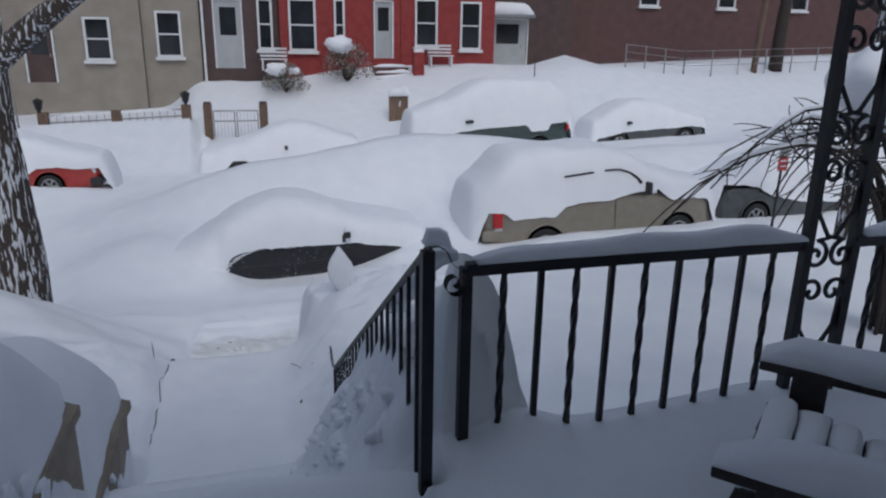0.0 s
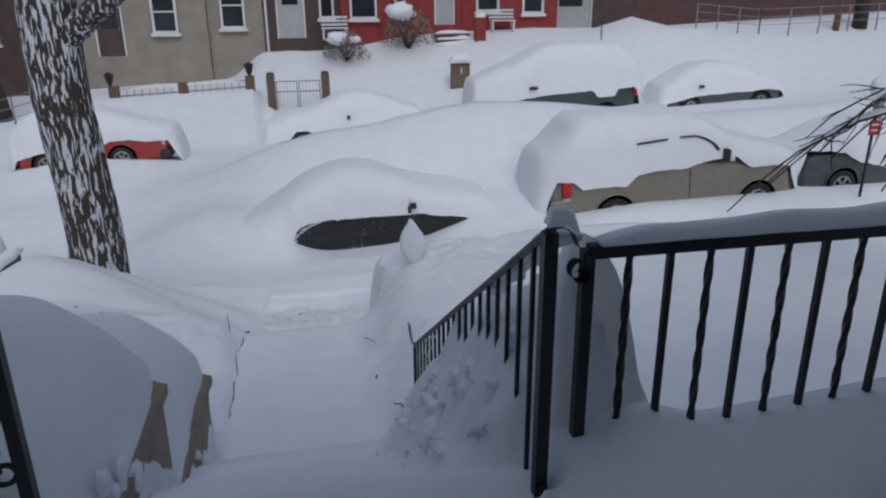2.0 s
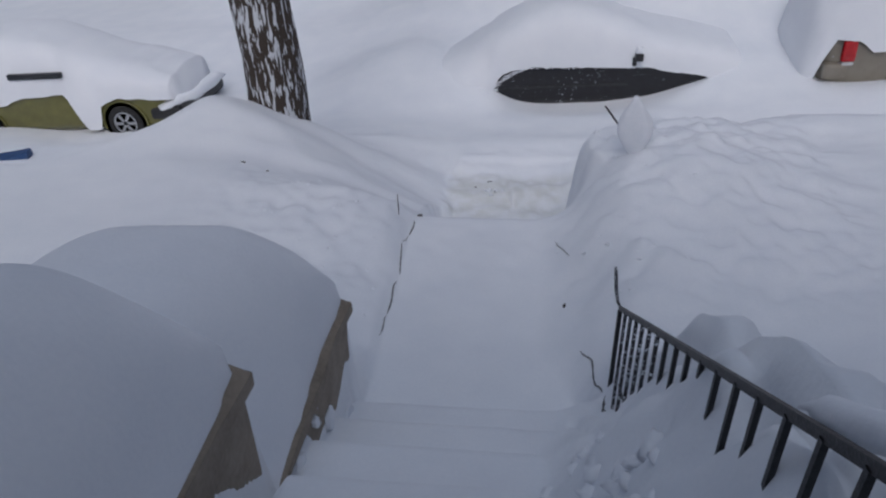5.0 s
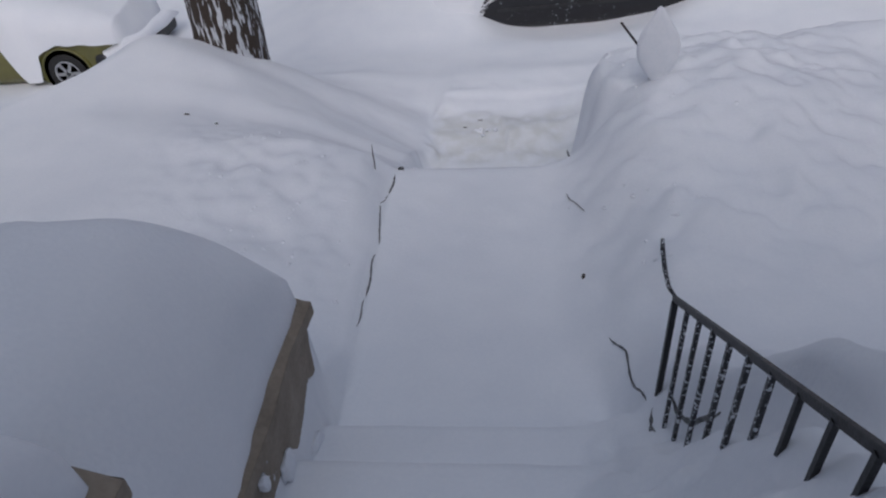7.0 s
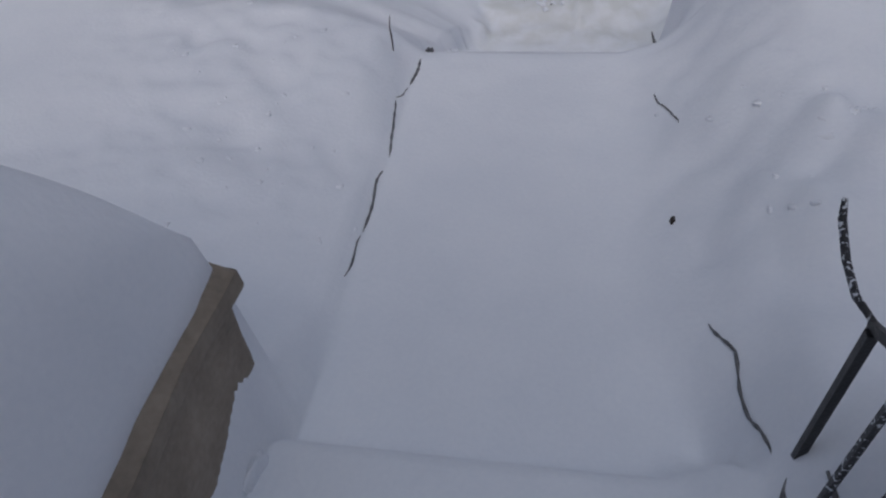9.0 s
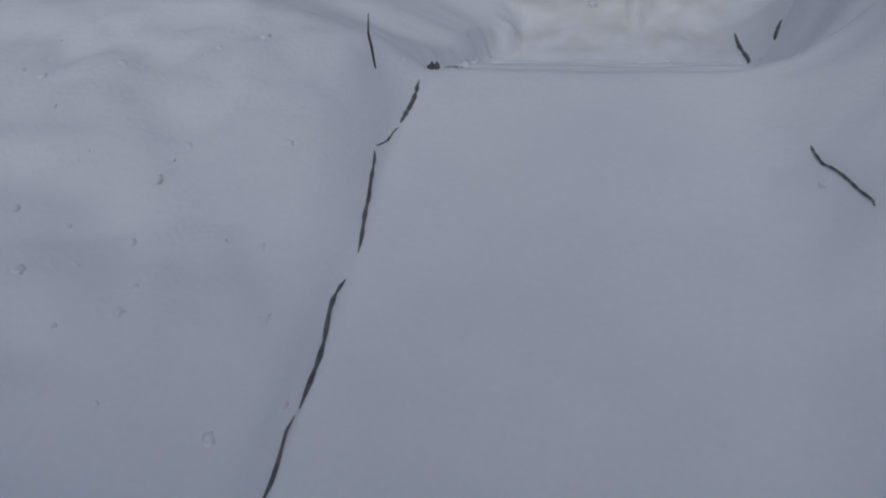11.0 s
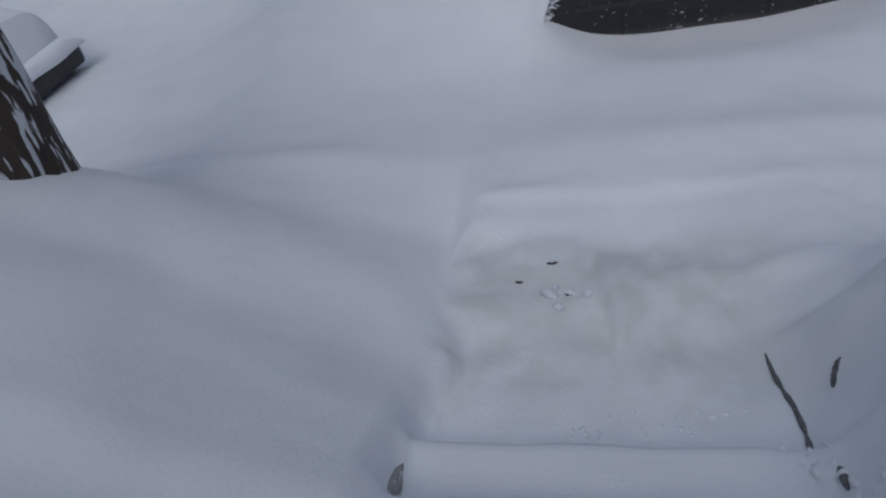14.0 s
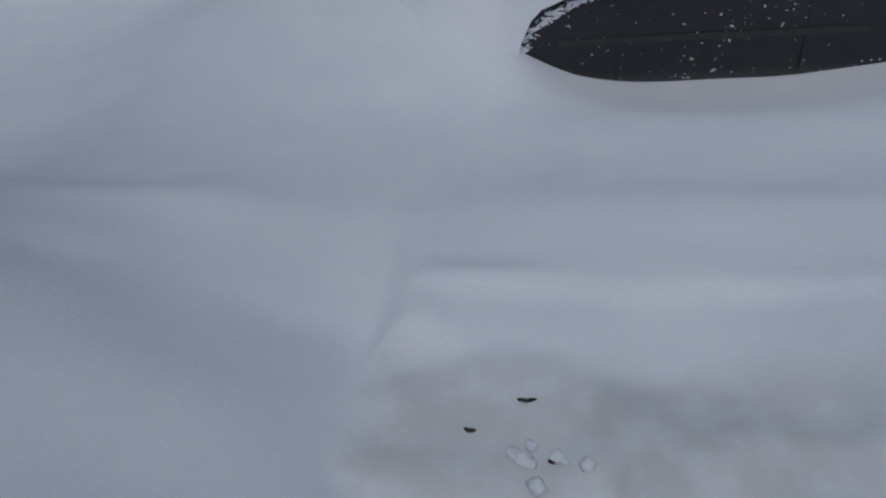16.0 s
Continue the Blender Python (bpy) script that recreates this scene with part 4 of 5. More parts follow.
def car(name, label, x0, y_near, base, length, width, top, belt, paint, wheels, cut, thick, wheel_r=0.33, group="parked cars", over=0.30, back=0.30):
    """A car lying along x with its near side at y_near. top: heights of its outline along its length; cut: how low its snow reaches on the near side."""
    e = empty(name, pose(x0, y_near + width / 2, base, 0, -TILT, 0), label, "car", group)
    h = width / 2

    def half(s):
        q = abs(2 * s / length - 1)
        return h * (1 - 0.16 * max(0, (q - 0.72) / 0.28) ** 2)

    rows = []
    n = 40
    for i in range(n + 1):
        s = length * i / n
        t, w = along(top, s), half(s)
        b = min(belt, t - 0.04)
        r = w * (0.99 - 0.27 * min(1, max(0, (t - belt) / 0.5)))
        side = [(w * 0.93, 0.20), (w * 0.985, 0.30), (w, 0.50), (w * 0.995, b * 0.8), (w * 0.97, b), (r, b + (t - b) * 0.86), (r * 0.85, t), (r * 0.4, t + 0.02)]
        rows.append([(s, -y, z) for y, z in side] + [(s, y, z) for y, z in side[::-1]])
    bm = bmesh.new()
    vs = sheet(bm, rows, True)
    bm.faces.new(vs[0])
    bm.faces.new(vs[-1])
    part("body", bm, paint, e, "", True)
    for s in wheels:
        y = -half(s)
        bm = bmesh.new()
        seg = 28
        ring = [(s + (wheel_r + 0.075) * math.cos(2 * math.pi * k / seg), y - 0.006, wheel_r + (wheel_r + 0.075) * math.sin(2 * math.pi * k / seg)) for k in range(seg)]
        bm.faces.new([bm.verts.new(p) for p in ring])
        bmesh.ops.solidify(bm, geom=bm.faces[:], thickness=0.004)
        well = part("wheel_arch", bm, PLASTIC, e, "dark wheel well")
        bm = bmesh.new()
        tube(bm, [(s + (wheel_r + 0.085) * math.cos(radians(a)), y - 0.008, wheel_r + (wheel_r + 0.085) * math.sin(radians(a))) for a in range(-15, 200, 10)], 0.022, 6)
        part("arch_lip", bm, paint, e, "", True)
        bm = bmesh.new()
        prof = [(0.62, -0.022), (0.72, -0.034), (0.94, -0.030), (1.0, -0.012), (1.0, 0.12)]
        sheet(bm, [[(s + wheel_r * r * math.cos(2 * math.pi * k / seg), y + d, wheel_r + wheel_r * r * math.sin(2 * math.pi * k / seg)) for k in range(seg)] for r, d in prof], True)
        wheel = part("tyre", bm, RUBBER, e, "", True)
        bm = bmesh.new()
        for k in range(6):
            a = math.pi * 2 * k / 6
            box(bm, (s + 0.33 * wheel_r * math.cos(a), y - 0.022, wheel_r + 0.33 * wheel_r * math.sin(a)), (0.62 * wheel_r, 0.014, 0.16 * wheel_r), Matrix.Rotation(-a, 4, "Y"))
        tube(bm, [(s + 0.62 * wheel_r * math.cos(2 * math.pi * k / 20), y - 0.02, wheel_r + 0.62 * wheel_r * math.sin(2 * math.pi * k / 20)) for k in range(21)], 0.018, 5)
        part("rim", bm, ALLOY, wheel)
    # the snow that lies over it
    bm, rows = bmesh.new(), []
    n, m = 84, 34
    for i in range(n + 1):
        u = i / n
        s = -back + (length + back + over) * u
        c = min(max(s, 0.02), length - 0.02)
        soft = sum(along(top, min(max(c + d, 0), length)) for d in (-0.45, -0.25, 0, 0.25, 0.45)) / 5
        t = soft + thick * (1 + 0.12 * float(fuzz(s, 3.0, 1.1)))
        low = along(cut, c)
        out = max(0.0, -s / back, (s - length) / over)
        low = low * (1 - out) - 0.1 * out
        drop = math.sqrt(max(0.0, 1 - out * out)) if back < 0.5 or s > 0 else 1 - out * out * (3 - 2 * out)
        t = low + (t - low) * drop
        w = half(c) * (1 - 0.30 * out * out)
        row = []
        for k in range(m + 1):
            a = math.pi * k / m
            far = 0.35 + (low - 0.35) * (1 - smooth(0.3, 0.9, np.array(k / m)))
            ca, sa = math.cos(a), math.sin(a)
            y = -(w + 0.055) * math.copysign(abs(ca) ** 0.47, ca)
            z = float(far) + (t - float(far)) * sa ** 0.68
            if back > 0.5 and ca > 0:
                y -= 0.75 * (1 - sa) ** 2 * float(smooth(0.97, 0.1, np.array(s)))
            z += (0.035 * float(fuzz(s * 1.1 + x0, y * 1.3, 0.55)) + 0.016 * float(fuzz(s + x0 * 2, y, 0.19))) * sa + (0.012 * float(fuzz(s * 1.7 + x0, k, 0.16)) if k < 5 else 0)
            row.append((s, y, z))
        rows.append(row)
    vs = sheet(bm, rows)
    cap = part("car_snow", bm, SNOW, None, "", True)
    cap.matrix_basis = e.matrix_basis.copy()
    tagged(cap, "thick smooth snow heaped over a " + label.split(" ", 1)[0] + " parked car", "snow", "snow on parked cars")
    e["w"] = half(length / 2)
    return e


def knob(e, name, mat, c, s, bevel=0.01, label="", turn=None):
    return part(name, boxes((c, s), bevel=bevel) if turn is None else box(bmesh.new(), c, s, turn, bevel), mat, e, label)


def street(x):
    return -1.42 + 0.045 * x


def far_street(x):
    return -1.06 + 0.045 * x


# black sedan
x0 = -0.55
black = car("black_car", "black sedan buried to its doors in snow", x0, 12.42, street(x0), 4.8, 1.78,
            ((0, 0.40), (0.12, 0.52), (0.45, 0.68), (0.9, 0.88), (1.5, 1.36), (2.5, 1.42), (3.35, 1.0), (4.5, 0.80), (4.8, 0.55)), 0.92, P_BLACK, (),
            ((0, 0.10), (0.92, 0.16), (1.0, 0.58), (1.1, 0.76), (1.3, 0.82), (1.6, 0.86), (3.4, 0.80), (3.7, 0.74), (4.3, 0.62), (4.8, 0.35)), 0.32, back=0.85)
knob(black, "door_handle", PLASTIC, (1.36, -0.905, 0.84), (0.19, 0.035, 0.03))
knob(black, "door_handle", PLASTIC, (2.47, -0.905, 0.80), (0.19, 0.035, 0.03))
knob(black, "wing_mirror", PLASTIC, (3.28, -1.0, 1.0), (0.12, 0.17, 0.13), 0.03)
knob(black, "mirror_arm", PLASTIC, (3.22, -0.92, 0.90), (0.07, 0.07, 0.15), 0.02)
for s in (1.62, 2.78):
    knob(black, "door_seam", RUBBER, (s, -0.886, 0.52), (0.008, 0.012, 0.55), 0.002)
knob(black, "side_moulding", PLASTIC, (2.2, -0.892, 0.52), (1.9, 0.018, 0.045), 0.006)
bm, rnd = bmesh.new(), random.Random(21)
for k in range(230):
    u = rnd.random()
    sx = 0.97 + 0.5 * u ** 1.5 if k < 170 else rnd.uniform(1.3, 3.4)
    hz = along(((0.95, 0.50), (1.1, 0.70), (1.3, 0.78), (1.6, 0.84), (3.4, 0.79)), sx) - (0.20 * (1 - u) * rnd.random() if k < 170 else rnd.uniform(0, 0.02))
    ex, ez, tilt = rnd.uniform(0.006, 0.03), rnd.uniform(0.003, 0.012), rnd.uniform(-0.5, 0.9)
    for v in bmesh.ops.create_icosphere(bm, subdivisions=1, radius=1.0)["verts"]:
        q = v.co * (1 + 0.5 * noise.noise(v.co * 2 + Vector((k, 0, 0))))
        v.co = Vector((sx + q.x * ex, -0.888 + q.y * 0.006, hz + q.z * ez + tilt * q.x * ex))
tagged(part("snow_crust", bm, SNOW_LUMP, black, "", True), "blown snow stuck on the black door", kind="stuff")
snow_strip("mirror_snow", [black.matrix_basis @ Vector((3.22 + 0.02 * i, -1.0, 1.06)) for i in range(7)], 0.18, 0.12, "cap of snow on the wing mirror", seed=3)

# tan sport-utility car
x0 = 5.45
tan = car("tan_suv", "tan sport-utility car half covered in snow", x0, 12.15, street(x0), 5.35, 2.0,
          ((0, 0.95), (0.06, 1.15), (0.30, 1.82), (0.9, 1.90), (3.2, 1.88), (3.95, 1.28), (5.1, 1.12), (5.35, 0.8)), 1.15, P_GOLD, (1.32, 4.45),
          ((0, 0.80), (0.10, 1.18), (0.42, 1.16), (0.62, 0.98), (1.0, 1.0), (1.55, 0.98), (1.72, 1.16), (2.2, 1.24), (2.7, 1.20), (3.3, 1.34), (3.9, 1.36), (4.2, 1.10), (4.75, 1.10), (5.2, 1.02), (5.35, 0.6)), 0.42, 0.37)
knob(tan, "tail_light", RED_LENS, (0.31, -0.965, 1.00), (0.20, 0.09, 0.32), 0.04)
knob(tan, "light_lower", CLEAR_LENS, (0.31, -0.97, 0.815), (0.16, 0.08, 0.05), 0.015)
knob(tan, "rear_bumper", P_GOLD, (0.16, -0.35, 0.70), (0.36, 1.32, 0.24), 0.06)
knob(tan, "bumper_strip", PLASTIC, (-0.03, 0.25, 0.80), (0.10, 1.5, 0.14), 0.03)
knob(tan, "tail_light", PLASTIC, (-0.04, 0.86, 1.02), (0.10, 0.16, 0.26), 0.03)
knob(tan, "door_seam", RUBBER, (2.92, -1.002, 0.85), (0.008, 0.012, 0.70), 0.002)
knob(tan, "side_sill", PLASTIC, (2.9, -0.985, 0.36), (2.3, 0.06, 0.10), 0.02)
bm = bmesh.new()
tube(bm, [(1.72, -1.035, 1.80), (2.36, -1.035, 1.84)], 0.02, 6)
part("window_trim", bm, PLASTIC, tan)
bm = bmesh.new()
tube(bm, [(2.62, -1.035, 1.86), (2.95, -1.035, 1.86), (3.18, -1.04, 1.78), (3.36, -1.05, 1.66), (3.46, -1.06, 1.54)], [0.016, 0.018, 0.02, 0.026, 0.035], 6)
part("window_trim", bm, PLASTIC, tan)
knob(tan, "wing_mirror", PLASTIC, (3.62, -1.10, 1.42), (0.10, 0.16, 0.26), 0.03)
snow_strip("mirror_snow", [tan.matrix_basis @ Vector((3.70 + 0.02 * i, -1.08, 1.30)) for i in range(6)], 0.12, 0.2, "lump of snow by the wing mirror", seed=4)
bm = bmesh.new()
tube(bm, [(-0.02, 0.10, 1.35), (-0.05, -0.02, 1.30), (-0.06, -0.14, 1.22)], 0.012, 6)
part("rear_wiper", bm, PLASTIC, tan)

# dark grey car ahead of it
x0 = 11.15
grey = car("grey_car", "dark grey car buried beyond a bare shrub", x0, 12.3, street(x0) + 0.1, 4.4, 1.75,
           ((0, 0.80), (0.12, 1.0), (0.8, 1.05), (1.3, 1.4), (2.4, 1.42), (3.1, 1.0), (4.2, 0.8), (4.4, 0.5)), 0.98, P_GREY, (0.85, 3.5),
           ((0, 1.15), (0.5, 1.12), (0.8, 1.05), (1.2, 0.82), (2.0, 0.62), (4.4, 0.4)), 0.28)

# olive-yellow car on the other side of the tree
x0 = -9.1
yellow = car("yellow_car", "olive-yellow car with its front corner bare of snow", x0, 11.6, -1.70, 4.3, 1.72,
             ((0, 0.75), (0.1, 1.0), (0.5, 1.3), (1.0, 1.44), (2.2, 1.42), (2.9, 1.0), (4.0, 0.84), (4.3, 0.6)), 0.92, P_YELLOW, (0.8, 3.40),
             ((0, 0.5), (0.9, 0.7), (1.3, 0.66), (1.7, 0.80), (2.5, 0.84), (2.62, 0.45), (2.72, 0.22), (2.98, 0.22), (3.08, 0.62), (3.4, 0.74), (3.75, 0.72), (4.3, 0.66)), 0.32, 0.30, over=0.05)
knob(yellow, "front_bumper", PLASTIC, (4.40, 0.0, 0.44), (0.26, 1.5, 0.24), 0.07)
knob(yellow, "side_window", GLASS, (2.1, -0.90, 1.17), (0.95, 0.10, 0.10), 0.03)
knob(yellow, "bumper_end", PLASTIC, (4.12, -0.76, 0.44), (0.55, 0.18, 0.22), 0.06)
c = yellow.matrix_basis
snow_strip("bumper_snow", [c @ Vector((4.06 + 0.42 * math.sin(min(1, i / 5) * 1.5), -0.86 + 0.11 * i, 0.53)) for i in range(16)], 0.24, 0.16, "roll of snow lying on the front bumper", seed=14)

# across the street
x0 = -6.5
red = car("red_car", "red hatchback across the street capped with snow", x0, 19.0, -0.875, 3.75, 1.66,
          ((0, 0.8), (0.15, 1.1), (0.6, 1.36), (1.8, 1.40), (2.5, 0.98), (3.5, 0.84), (3.75, 0.55)), 0.92, P_RED, (0.7, 2.55),
          ((0, 0.45), (0.6, 0.62), (1.2, 0.60), (2.1, 0.64), (2.35, 0.78), (2.8, 0.78), (3.1, 0.72), (3.75, 0.66)), 0.35, 0.30)
knob(red, "front_bumper", PLASTIC, (3.62, -0.2, 0.33), (0.30, 1.2, 0.24), 0.06)
knob(red, "headlight", CLEAR_LENS, (3.58, -0.66, 0.62), (0.16, 0.20, 0.14), 0.03)
knob(red, "marker_light", PLASTIC, (2.95, -0.85, 0.82), (0.10, 0.03, 0.04), 0.01)

x0 = -0.25
white = car("white_car", "white car across the street nearly lost in snow", x0, 21.5, far_street(x0), 4.6, 1.74,
            ((0, 0.55), (0.2, 0.78), (1.4, 0.95), (2.2, 1.36), (3.3, 1.40), (4.0, 0.98), (4.6, 0.8)), 0.92, P_WHITE, (0.95, 3.6),
            ((0, 0.34), (0.6, 0.45), (0.8, 0.68), (1.15, 0.66), (1.5, 0.50), (3.0, 0.44), (4.6, 0.4)), 0.30)
knob(white, "wing_mirror", PLASTIC, (2.42, -0.98, 0.98), (0.10, 0.16, 0.12), 0.03)
knob(white, "bumper_corner", PLASTIC, (0.03, -0.72, 0.38), (0.08, 0.12, 0.20), 0.02)

x0 = 6.35
green = car("green_suv", "dark green sport-utility car under deep snow", x0, 21.5, far_street(x0), 5.4, 1.95,
            ((0, 0.8), (0.25, 1.05), (1.4, 1.2), (2.0, 1.75), (2.9, 1.82), (5.0, 1.80), (5.3, 1.3), (5.4, 0.9)), 1.15, P_GREEN, (1.1, 4.25),
            ((0, 0.7), (0.6, 0.95), (1.5, 1.10), (2.4, 1.16), (3.8, 1.18), (3.95, 0.95), (4.55, 0.95), (4.65, 1.18), (5.3, 1.20), (5.4, 1.0)), 0.88, 0.36)
knob(green, "wing_mirror", PLASTIC, (1.75, -1.08, 1.42), (0.26, 0.14, 0.10), 0.03)
knob(green, "door_seam", RUBBER, (2.5, -0.98, 0.95), (0.012, 0.014, 0.5), 0.002)
knob(green, "tail_light", RED_LENS, (5.34, -0.84, 1.0), (0.10, 0.14, 0.22), 0.02)
bm = bmesh.new()
tube(bm, [(4.55, 0.3, 1.9), (4.62, 0.3, 3.35)], 0.022, 6)
part("aerial", bm, PLASTIC, green)

x0 = 12.9
silver = car("silver_car", "silver grey car across the street deep in snow", x0, 21.6, far_street(x0), 4.3, 1.74,
             ((0, 0.7), (0.3, 0.95), (0.9, 1.3), (1.6, 1.4), (2.6, 1.36), (3.2, 0.98), (4.0, 0.84), (4.3, 0.6)), 0.92, P_GREY, (0.8, 3.45),
             ((0, 0.5), (1.0, 0.70), (2.6, 0.72), (3.0, 0.70), (3.2, 0.74), (3.7, 0.74), (4.0, 0.70), (4.3, 0.62)), 0.34)
knob(silver, "wing_mirror", PLASTIC, (1.12, -1.0, 1.02), (0.16, 0.14, 0.10), 0.03)

# ---- shovel, sign, blue thing in the bank ----
e = empty("snow_shovel", pose(1.86, 6.85, 0.52), "snow shovel standing in the bank, its blade crusted with snow", "shovel")
bm = bmesh.new()
rows = []
for i in range(13):
    u = i / 12
    w = 0.11 * (1 - 0.75 * max(0, (u - 0.55) / 0.45) ** 2) * (0.55 + 0.45 * min(1, u * 3.0))
    rows.append([(w * q + 0.02 - 0.05 * u, 0.03 * q * q - 0.05 * u, 0.03 + 0.50 * u) for q in (-1, -0.6, -0.2, 0.2, 0.6, 1)])
sheet(bm, rows)
bmesh.ops.solidify(bm, geom=bm.faces[:], thickness=0.012)
part("blade", bm, PINK, e, "faded red plastic blade", True)
bm = bmesh.new()
bmesh.ops.create_icosphere(bm, subdivisions=4, radius=1.0)
for v in bm.verts:
    u = (v.co.z + 1) / 2
    f = 1 + 0.12 * noise.noise(v.co * 2.0)
    v.co = Vector((v.co.x * 0.125 * f * (0.55 + 0.6 * math.sin(math.pi * min(1, u * 1.1)) ** 0.8) - 0.02 + 0.05 * (0.5 - u), v.co.y * 0.05 * f - 0.05 * u - 0.03, 0.03 + 0.58 * u))
part("snow_crust", bm, SNOW_LUMP, e, "", True)
bm = bmesh.new()
tube(bm, [(-0.05, -0.04, 0.20), (-0.27, 0.06, 0.46)], 0.008, 8)
part("handle", bm, TWIG, e)

e = empty("street_sign", pose(11.85, 11.6, -0.5), "street sign post with a small red plate, crusted with snow", "sign")
bm = bmesh.new()
tube(bm, [(0, 0, 0), (0.03, 0, 2.35)], 0.028, 8)
part("post", bm, IRON, e)
knob(e, "red_plate", RED_SIGN, (0.0, -0.045, 1.42), (0.24, 0.012, 0.30), 0.004, "red plate with unreadable bars")
knob(e, "grey_plate", GREY_METAL, (0.0, -0.045, 1.80), (0.24, 0.012, 0.42), 0.004)
for k in range(2):
    knob(e, "lettering_bar", TRIM, (0.0, -0.054, 1.48 - 0.11 * k), (0.15, 0.004, 0.03), 0.001)
bm = bmesh.new()
bmesh.ops.create_icosphere(bm, subdivisions=3, radius=0.17)
for v in bm.verts:
    v.co = Vector((v.co.x * 1.1 - 0.05, v.co.y * 0.7 - 0.03, v.co.z * 1.25 + 2.22)) * 1.0
    v.co += v.co.normalized() * 0.02 * noise.noise(v.co * 7)
part("snow_lump", bm, SNOW_LUMP, e, "", True)

e = empty("blue_bin_lid", pose(-6.40, 9.72, gz(-6.40, 9.72) - 0.02, 8, -6, 12), "blue plastic lid poking out of the snow", "lid")
part("lid", boxes(((0, 0, 0.03), (0.46, 0.22, 0.10)), bevel=0.03), P_BLUE, e)
part("handle", boxes(((0.20, -0.02, 0.07), (0.10, 0.16, 0.08)), bevel=0.025), P_BLUE, e)

# ---- fences of the far side ----
e = empty("brick_post_fence", pose(0, 25, 0), "low iron fence with brick posts and lamps, drifted in", "fence")
for x, z0, z1 in ((-5.35, -0.6, 0.80), (-3.15, -0.2, 0.86), (-0.95, -0.2, 1.02)):
    part("post", boxes(((x, 0, (z0 + z1) / 2), (0.30, 0.30, z1 - z0)), bevel=0.015), BROWN_WOOD, e)
for xa, xb in ((-5.2, -3.3), (-3.0, -1.1)):
    for z in (0.52, 0.74):
        bm = bmesh.new()
        tube(bm, [(xa, 0, z + 0.045 * (xa + 4)), (xb, 0, z + 0.045 * (xb + 4))], 0.022, square=True)
        part("rail", bm, GREY_METAL, e)
    k = xa
    while k < xb:
        bm = bmesh.new()
        tube(bm, [(k, 0, -0.1), (k, 0, 0.74 + 0.045 * (k + 4))], 0.010, square=True)
        part("picket", bm, GREY_METAL, e)
        k += 0.24
snow_strip("fence_snow", [(-5.2 + 0.2 * i, 25, 0.71 + 0.045 * (0.2 * i - 1.2)) for i in range(21)], 0.10, 0.06, "snow lying along the fence rail", seed=16)
for x, z in ((-5.45, 0.80), (-0.95, 1.02)):
    l = empty("post_lamp", pose(x, 25.0, z), "small dark lantern on a fence post", "lamp", "post lamps")
    bm = bmesh.new()
    sheet(bm, [[(r * math.cos(a * math.pi / 3), r * math.sin(a * math.pi / 3), zz) for a in range(6)] for r, zz in ((0.05, 0.0), (0.05, 0.06), (0.09, 0.10), (0.15, 0.36), (0.17, 0.38), (0.02, 0.46))], True)
    part("lantern", bm, IRON, l)
e = empty("iron_gate", pose(0, 25.0, 0), "pale wire double gate between two brick posts", "gate")
for x in (-0.26, 1.60):
    part("post", boxes(((x, 0, 0.44), (0.28, 0.28, 1.2)), bevel=0.015), BROWN_WOOD, e)
    part("cap", boxes(((x, 0, 1.05), (0.24, 0.24, 0.12)), bevel=0.02), DARK_WALL, e)
for x in (-0.08, 0.70):
    leaf = new("gate_leaf")
    leaf.parent = e
    bm = bmesh.new()
    for a, b in (((x, 0, -0.1), (x, 0, 0.80)), ((x + 0.70, 0, -0.1), (x + 0.70, 0, 0.80)), ((x, 0, 0.80), (x + 0.70, 0, 0.80)), ((x, 0, 0.45), (x + 0.70, 0, 0.45))):
        tube(bm, [a, b], 0.02, 6)
    part("frame", bm, GREY_METAL, leaf)
    for k in range(1, 6):
        bm = bmesh.new()
        tube(bm, [(x + 0.117 * k, 0, -0.1), (x + 0.117 * k, 0, 0.80)], 0.007, 5)
        part("wire", bm, PALE_PANEL, leaf)
e = empty("board_gate", pose(6.43, 25, 0.2), "weathered brown board gate capped with snow", "gate")
for k in range(4):
    part("board", boxes(((-0.27 + 0.18 * k, 0, 0.52), (0.172, 0.03, 1.1)), bevel=0.004), CARDBOARD, e)
part("batten", boxes(((0, -0.025, 0.85), (0.7, 0.02, 0.08))), CARDBOARD, e)
part("paper", boxes(((0.05, -0.04, 0.80), (0.05, 0.004, 0.22))), TRIM, e)
snow_strip("gate_snow", [(6.05 + 0.06 * i, 25, 1.27) for i in range(14)], 0.34, 0.30, "mound of snow on the board gate", seed=17)


def chain_fence(a, b, n, label):
    e = empty("chain_fence", pose(0, 0, 0), label, "fence", "far chain fences")
    a, b = Vector((a[0], a[1], gz(*a) + 0.12)), Vector((b[0], b[1], gz(*b) + 0.12))
    for k in range(n + 1):
        p = a.lerp(b, k / n)
        bm = bmesh.new()
        tube(bm, [p + Vector((0, 0, -0.6)), p + Vector((0, 0, 0.75))], 0.03, 6)
        part("post", bm, GREY_METAL, e)
    for dz in (0.72, 0.4, 0.08):
        bm = bmesh.new()
        tube(bm, [a + Vector((0, 0, dz)), b + Vector((0, 0, dz))], 0.014, 5)
        part("wire", bm, GREY_METAL, e)
    return e


